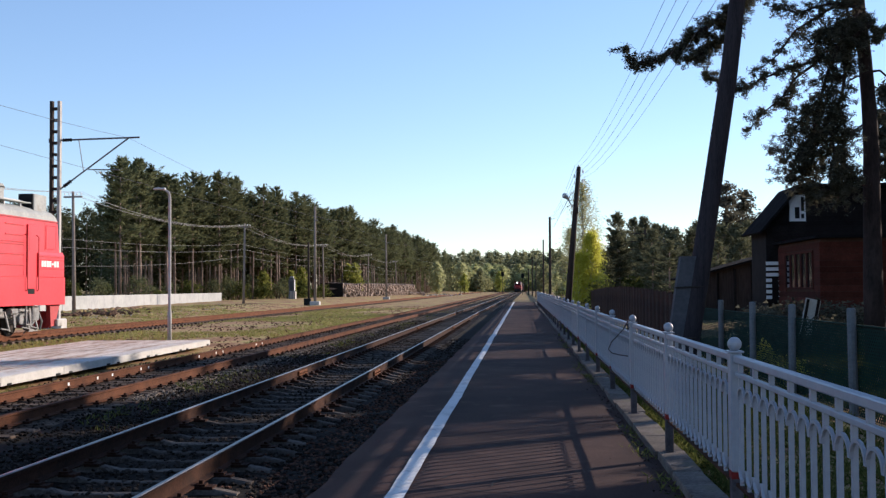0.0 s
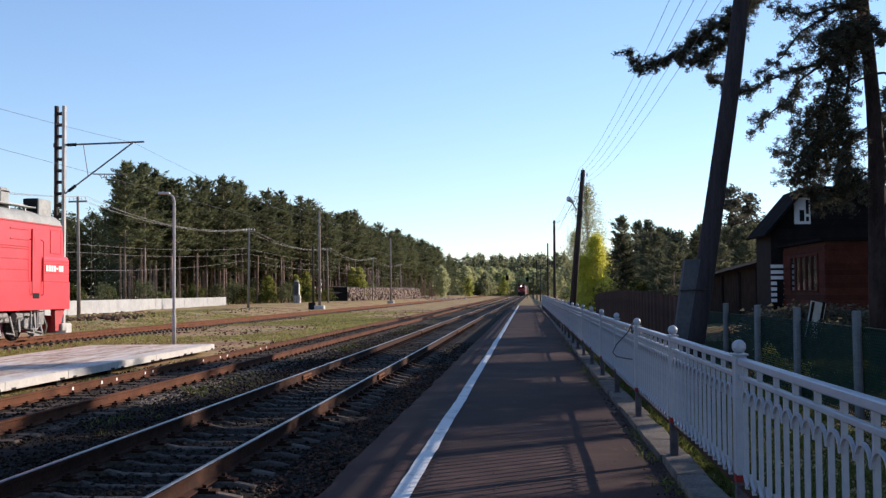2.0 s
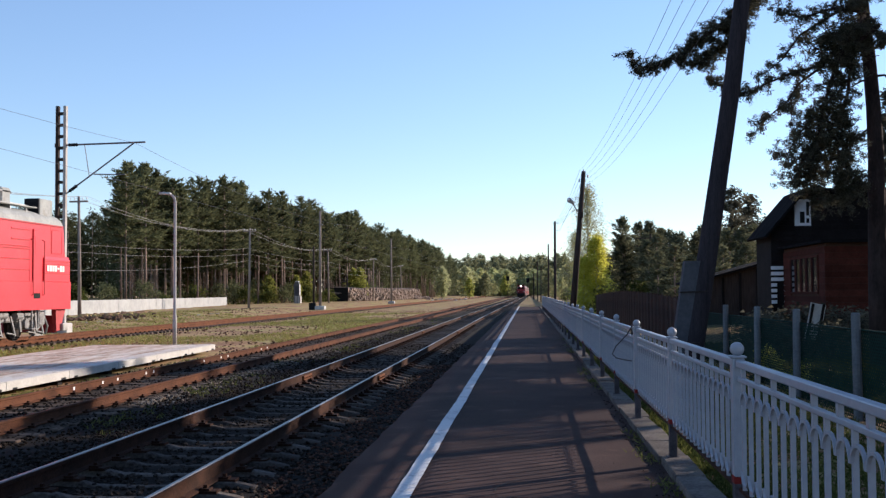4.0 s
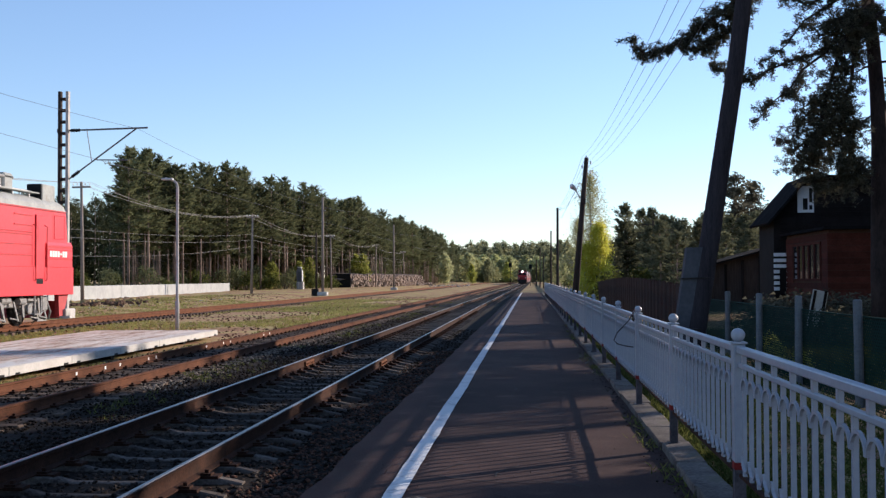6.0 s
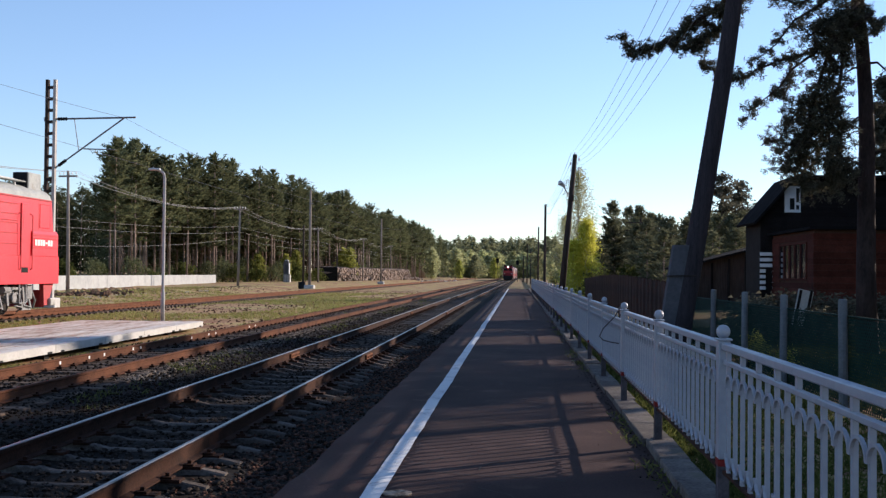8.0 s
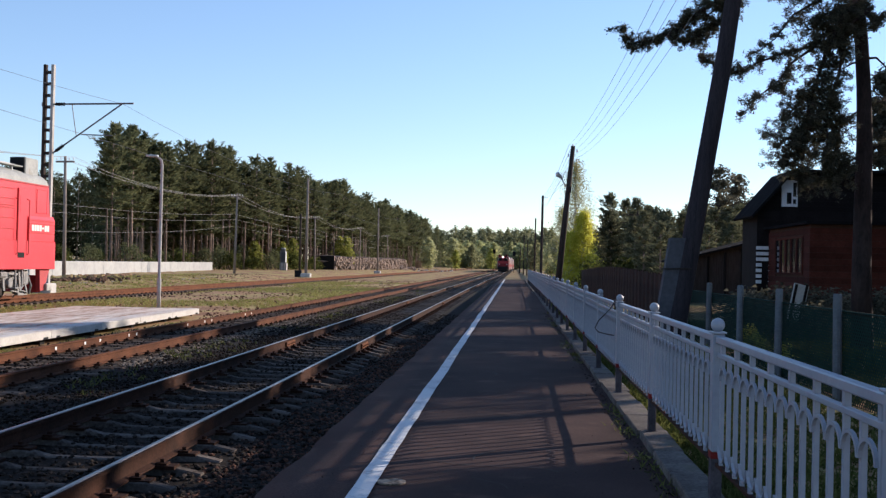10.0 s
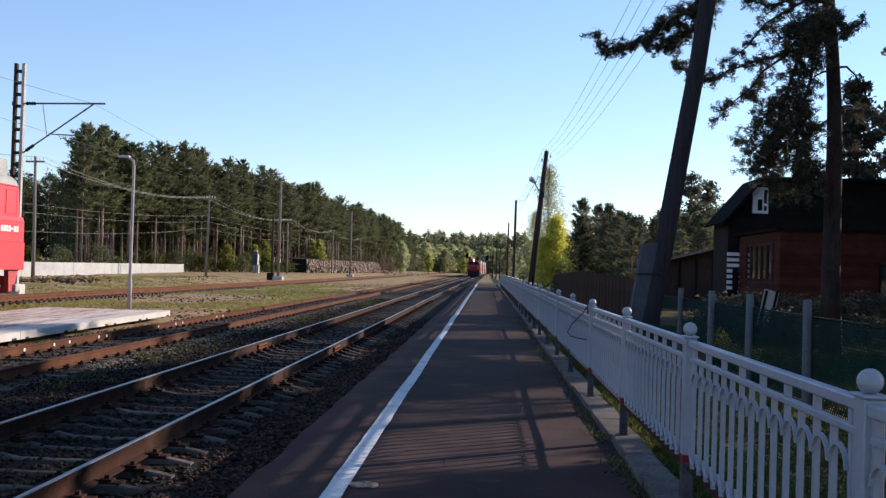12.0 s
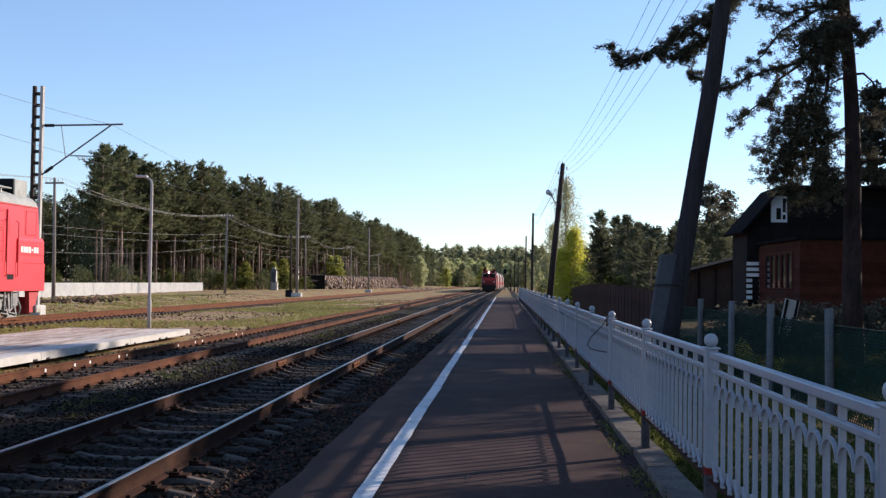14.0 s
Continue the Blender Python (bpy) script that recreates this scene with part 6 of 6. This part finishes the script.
def build_house():
    t = thing("house", "dark timber house with a red-brown annex and steep roof", "house", kind="")
    # annex
    def siding(parent, name, axis, at, a, b, z0, z1, step, material, holes=(), depth=0.03):
        z = z0
        while z < z1 - 0.01:
            top = min(z + step - 0.012, z1)
            spans = [(a, b)]
            for h0, h1, hz0, hz1 in holes:
                if top > hz0 and z < hz1:
                    spans = [s for p, q in spans for s in ((p, min(q, h0)), (max(p, h1), q)) if s[1] - s[0] > 0.02]
            for p, q in spans:
                if axis == "y":
                    part(name, boxed(p, q, at - depth, at, z, top), material, parent)
                else:
                    part(name, boxed(at - depth, at, p, q, z, top), material, parent)
            z += step
    annex = part("annex_wall", boxed(9.05, 19, 33.1, 38.4, -0.2, 2.95), "mortar", t, "red-brown annex wall")
    siding(annex, "board", "y", 33.1, 9.0, 19, 0.0, 2.85, 0.19, "brick", ((12.05, 13.25, 0.9, 2.0),))
    siding(annex, "board", "x", 9.05, 33.1, 38.4, 0.0, 2.85, 0.19, "brick", ((33.9, 37.4, 1.45, 2.55),))
    part("annex_roof", boxed(8.85, 19.1, 32.9, 38.5, 2.95, 3.04), "dark_roof", t)
    win = part("window", boxed(9.03, 9.06, 33.9, 37.4, 1.45, 2.55), "glass", annex, "row of dark panes")
    for k in range(6):
        part("mullion", boxed(8.99, 9.04, 33.86 + 0.7 * k, 33.96 + 0.7 * k, 1.42, 2.58), "brick", win)
    for z in (1.40, 2.55):
        part("window_frame", boxed(8.985, 9.04, 33.86, 37.46, z, z + 0.06), "brick", win)
    w2 = part("window", boxed(12.05, 13.25, 33.06, 33.09, 0.9, 2.0), "glass", annex, "dark window in the annex")
    for x in (12.0, 12.62, 13.22):
        part("window_frame", boxed(x, x + 0.06, 33.0, 33.06, 0.88, 2.02), "dark_wood", w2)
    # main body and gable
    wall = part("gable_wall", prismed([(8.65, 0), (8.65, 3.6), (9.75, 4.95), (17.0, 4.95), (17.0, 0)], "y", 38.6, 41), "dark_wood", t, "dark timber gable wall")
    z = 3.1
    while z < 4.8:
        left = 8.65 + max(0, z - 3.5) * 0.82
        spans = [(left, 9.46), (10.06, 17.0)] if 3.70 < z + 0.1 and z < 4.75 else [(left, 17.0)]
        for p, q in spans:
            if q - p > 0.05:
                part("cladding_board", boxed(p, q, 38.57, 38.6, z, z + 0.17), "dark_wood", wall)
        z += 0.18
    win = part("window", boxed(9.48, 10.04, 38.54, 38.6, 3.80, 4.74), "white_wood", wall, "white framed attic window")
    for x0, x1, z0, z1 in ((9.66, 9.82, 3.90, 4.30), (9.88, 9.98, 3.90, 4.06), (9.88, 9.98, 4.16, 4.66)):
        part("pane", boxed(x0, x1, 38.52, 38.54, z0, z1), "glass", win)
    part("roof", prismed([(8.38, 3.36), (9.80, 5.0), (17.6, 5.0), (17.6, 5.09), (9.76, 5.09), (8.33, 3.42)], "y", 38.1, 41.3), "dark_roof", t, "dark sheet roof")
    # striped porch slats
    porch = part("porch_panel", boxed(8.62, 9.22, 38.45, 38.55, 0.9, 2.42), "dark_wood", t, "porch panel of white slats")
    for k in range(7):
        z0 = 1.05 + k * 0.2
        part("slat", boxed(8.60, 8.79, 38.40, 38.45, z0, z0 + 0.12), "white_wood", porch)
        part("slat", boxed(9.03, 9.22, 38.40, 38.45, z0, z0 + 0.12), "white_wood", porch)
        if k > 3:
            part("slat", boxed(8.79, 9.03, 38.40, 38.45, z0, z0 + 0.12), "white_wood", porch)
    # shed past the house
    s = thing("shed", "low dark shed with a grey sloping roof", "shed", pose(10.6, 52, -0.1))
    part("wall", prismed([(-2.3, 0), (2.7, 0), (2.7, 3.42), (-2.3, 2.08)], "y", 0, 4), "old_wood", s)
    part("roof", prismed([(-2.9, 1.95), (2.9, 3.50), (2.9, 3.58), (-2.9, 2.03)], "y", -0.45, 4.3), "dark_roof", s, "dark weathered roof sheet")
    for k in range(6):
        part("post", boxed(-2.1 + 0.8 * k, -2.0 + 0.8 * k, -0.12, -0.02, 0, 2.05 + 0.2 * k), "dark_wood", s)


# ---- grass and small growth ----
def build_grass():
    rng = np.random.default_rng(51)
    def blades(name, n, area, size, label, material="grass"):
        pts = area(n)
        v, f = shards(pts, 0.06, size, 5, rng, flat=0.2, slim=0.10, droop=-1.3)
        tagged(soup(name, v, f, material), label, "grass", kind="stuff")
    def field(n):
        x, y = rng.uniform(-31, -9.6, n), 26 + 75 * rng.uniform(0, 1, n) ** 1.5
        keep = ((np.sin(x * 0.5 + y * 0.11) + np.sin(y * 0.23 - x * 0.3)) > -0.35) & ~((x > -22) & (x < -18.6)) & ~((x > -14.2) & (x < -9.7) & (y < 34.6))
        x, y = x[keep], y[keep]
        return np.stack([x, y, np.array([ground_height(a, b) for a, b in zip(x, y)]) + 0.04], 1)
    def shoulder(n):
        x, y = rng.normal(-6.45, 0.42, n), 12 + 75 * rng.uniform(0, 1, n) ** 1.3
        keep = ((np.sin(y * 0.9) + np.sin(y * 0.37 + x * 2)) > 0.0) & (abs(x + 7.18) > 0.1) & (x < -5.4)
        return np.stack([x[keep], y[keep], np.full(n, -0.37)[keep]], 1)
    blades("shoulder_grass", 700, shoulder, 0.09, "thin weeds on the gravel between the two tracks", "shrub")
    def siding_weeds(n):
        x, y = rng.normal(-9.35, 0.25, n), 18 + 60 * rng.uniform(0, 1, n) ** 1.3
        keep = (np.sin(y * 0.7) + np.sin(y * 1.7)) > 0.2
        return np.stack([x[keep], y[keep], np.full(n, -0.37)[keep]], 1)
    blades("siding_grass", 1500, siding_weeds, 0.10, "thin grass along the far side of the siding")
    blades("dry_tufts", 5000, field, 0.12, "dry straw-coloured tufts among the grass", "straw")
    blades("field_grass", 21000, field, 0.15, "sparse spring grass between the tracks")
    def verge(n):
        x, y = rng.uniform(1.34, 3.9, n), 5 + 40 * rng.uniform(0, 1, n) ** 1.5
        return np.stack([x, y, np.full(n, -0.07)], 1)
    blades("verge_grass", 9000, verge, 0.13, "rough grass behind the platform fence", "shrub")
    def joint(n):
        x, y = 1.14 + 0.06 * rng.normal(size=n) - 0.03, 5 + 30 * rng.uniform(0, 1, n) ** 1.3
        keep = (np.sin(y * 1.9) + np.sin(y * 0.7 + 1)) > 0.1
        return np.stack([np.minimum(x, 1.15)[keep], y[keep], np.full(n, 0.005)[keep]], 1)
    blades("kerb_weeds", 380, joint, 0.07, "weeds in the joint between asphalt and kerb", "shrub")
    def yard(n):
        x, y = rng.uniform(4.2, 10, n), rng.uniform(9, 32, n)
        return np.stack([x, y, np.full(n, -0.05)], 1)
    blades("yard_grass", 5000, yard, 0.2, "grass in the shaded yard", "shrub")


build_forest()
build_leafy()
build_right_trees()
build_net_fence()
build_house()
build_stones()
build_grass()


# ---- what moves ----
def motions():
    walk(cam, [(t, stand(*p)) for t, *p in [
        (0, 0.000, 0.000, 1.500, 4.264, 2.128, -0.400),
        (0.5, -0.002, 0.003, 1.500, 4.328, 2.168, -0.414),
        (1, 0.005, 0.022, 1.499, 4.492, 2.206, -0.471),
        (1.5, 0.006, 0.008, 1.499, 4.486, 2.264, -0.595),
        (2, 0.008, 0.020, 1.495, 4.504, 2.336, -0.513),
        (2.5, 0.009, 0.013, 1.495, 4.463, 2.385, -0.554),
        (3, 0.010, -0.002, 1.500, 4.483, 2.408, -0.680),
        (5.5, 0.022, -0.029, 1.505, 4.642, 1.920, 0.120),
        (6, 0.025, -0.010, 1.499, 4.687, 1.632, -0.288),
        (6.5, 0.031, 0.026, 1.488, 4.559, 1.523, -0.437),
        (7, 0.035, 0.027, 1.487, 4.223, 1.461, -0.459),
        (9.5, 0.019, -0.001, 1.479, 4.152, 1.013, 1.833),
        (10, 0.031, 0.001, 1.485, 3.834, 0.831, 1.216),
        (10.5, 0.037, 0.000, 1.483, 3.427, 0.842, 1.048),
        (11, 0.026, -0.005, 1.487, 3.032, 2.222, 1.528),
        (11.5, 0.021, -0.017, 1.481, 2.646, 1.689, 1.610),
        (12, 0.021, -0.003, 1.477, 2.378, 1.081, 1.653),
        (12.5, 0.022, 0.021, 1.480, 2.486, 0.709, 1.180),
        (13, 0.017, 0.012, 1.485, 2.833, 1.000, 1.014),
        (13.5, 0.021, 0.012, 1.486, 3.073, 1.537, 0.995),
        (14, 0.023, 0.021, 1.480, 3.350, 1.832, 0.734),
    ]], [(0.0, 0.0, 5800, 17), (14.0, 0.0, 5800, 17)])
    rows = []
    for t in (0.0, 3.5, 7.0, 10.5, 14.0):
        y = 465 - 17.5 * t
        rows.append((t, pose(-3.9 + bend(y), y, -0.15, 0, 0, -0.24)))
    walk(train, rows)


motions()
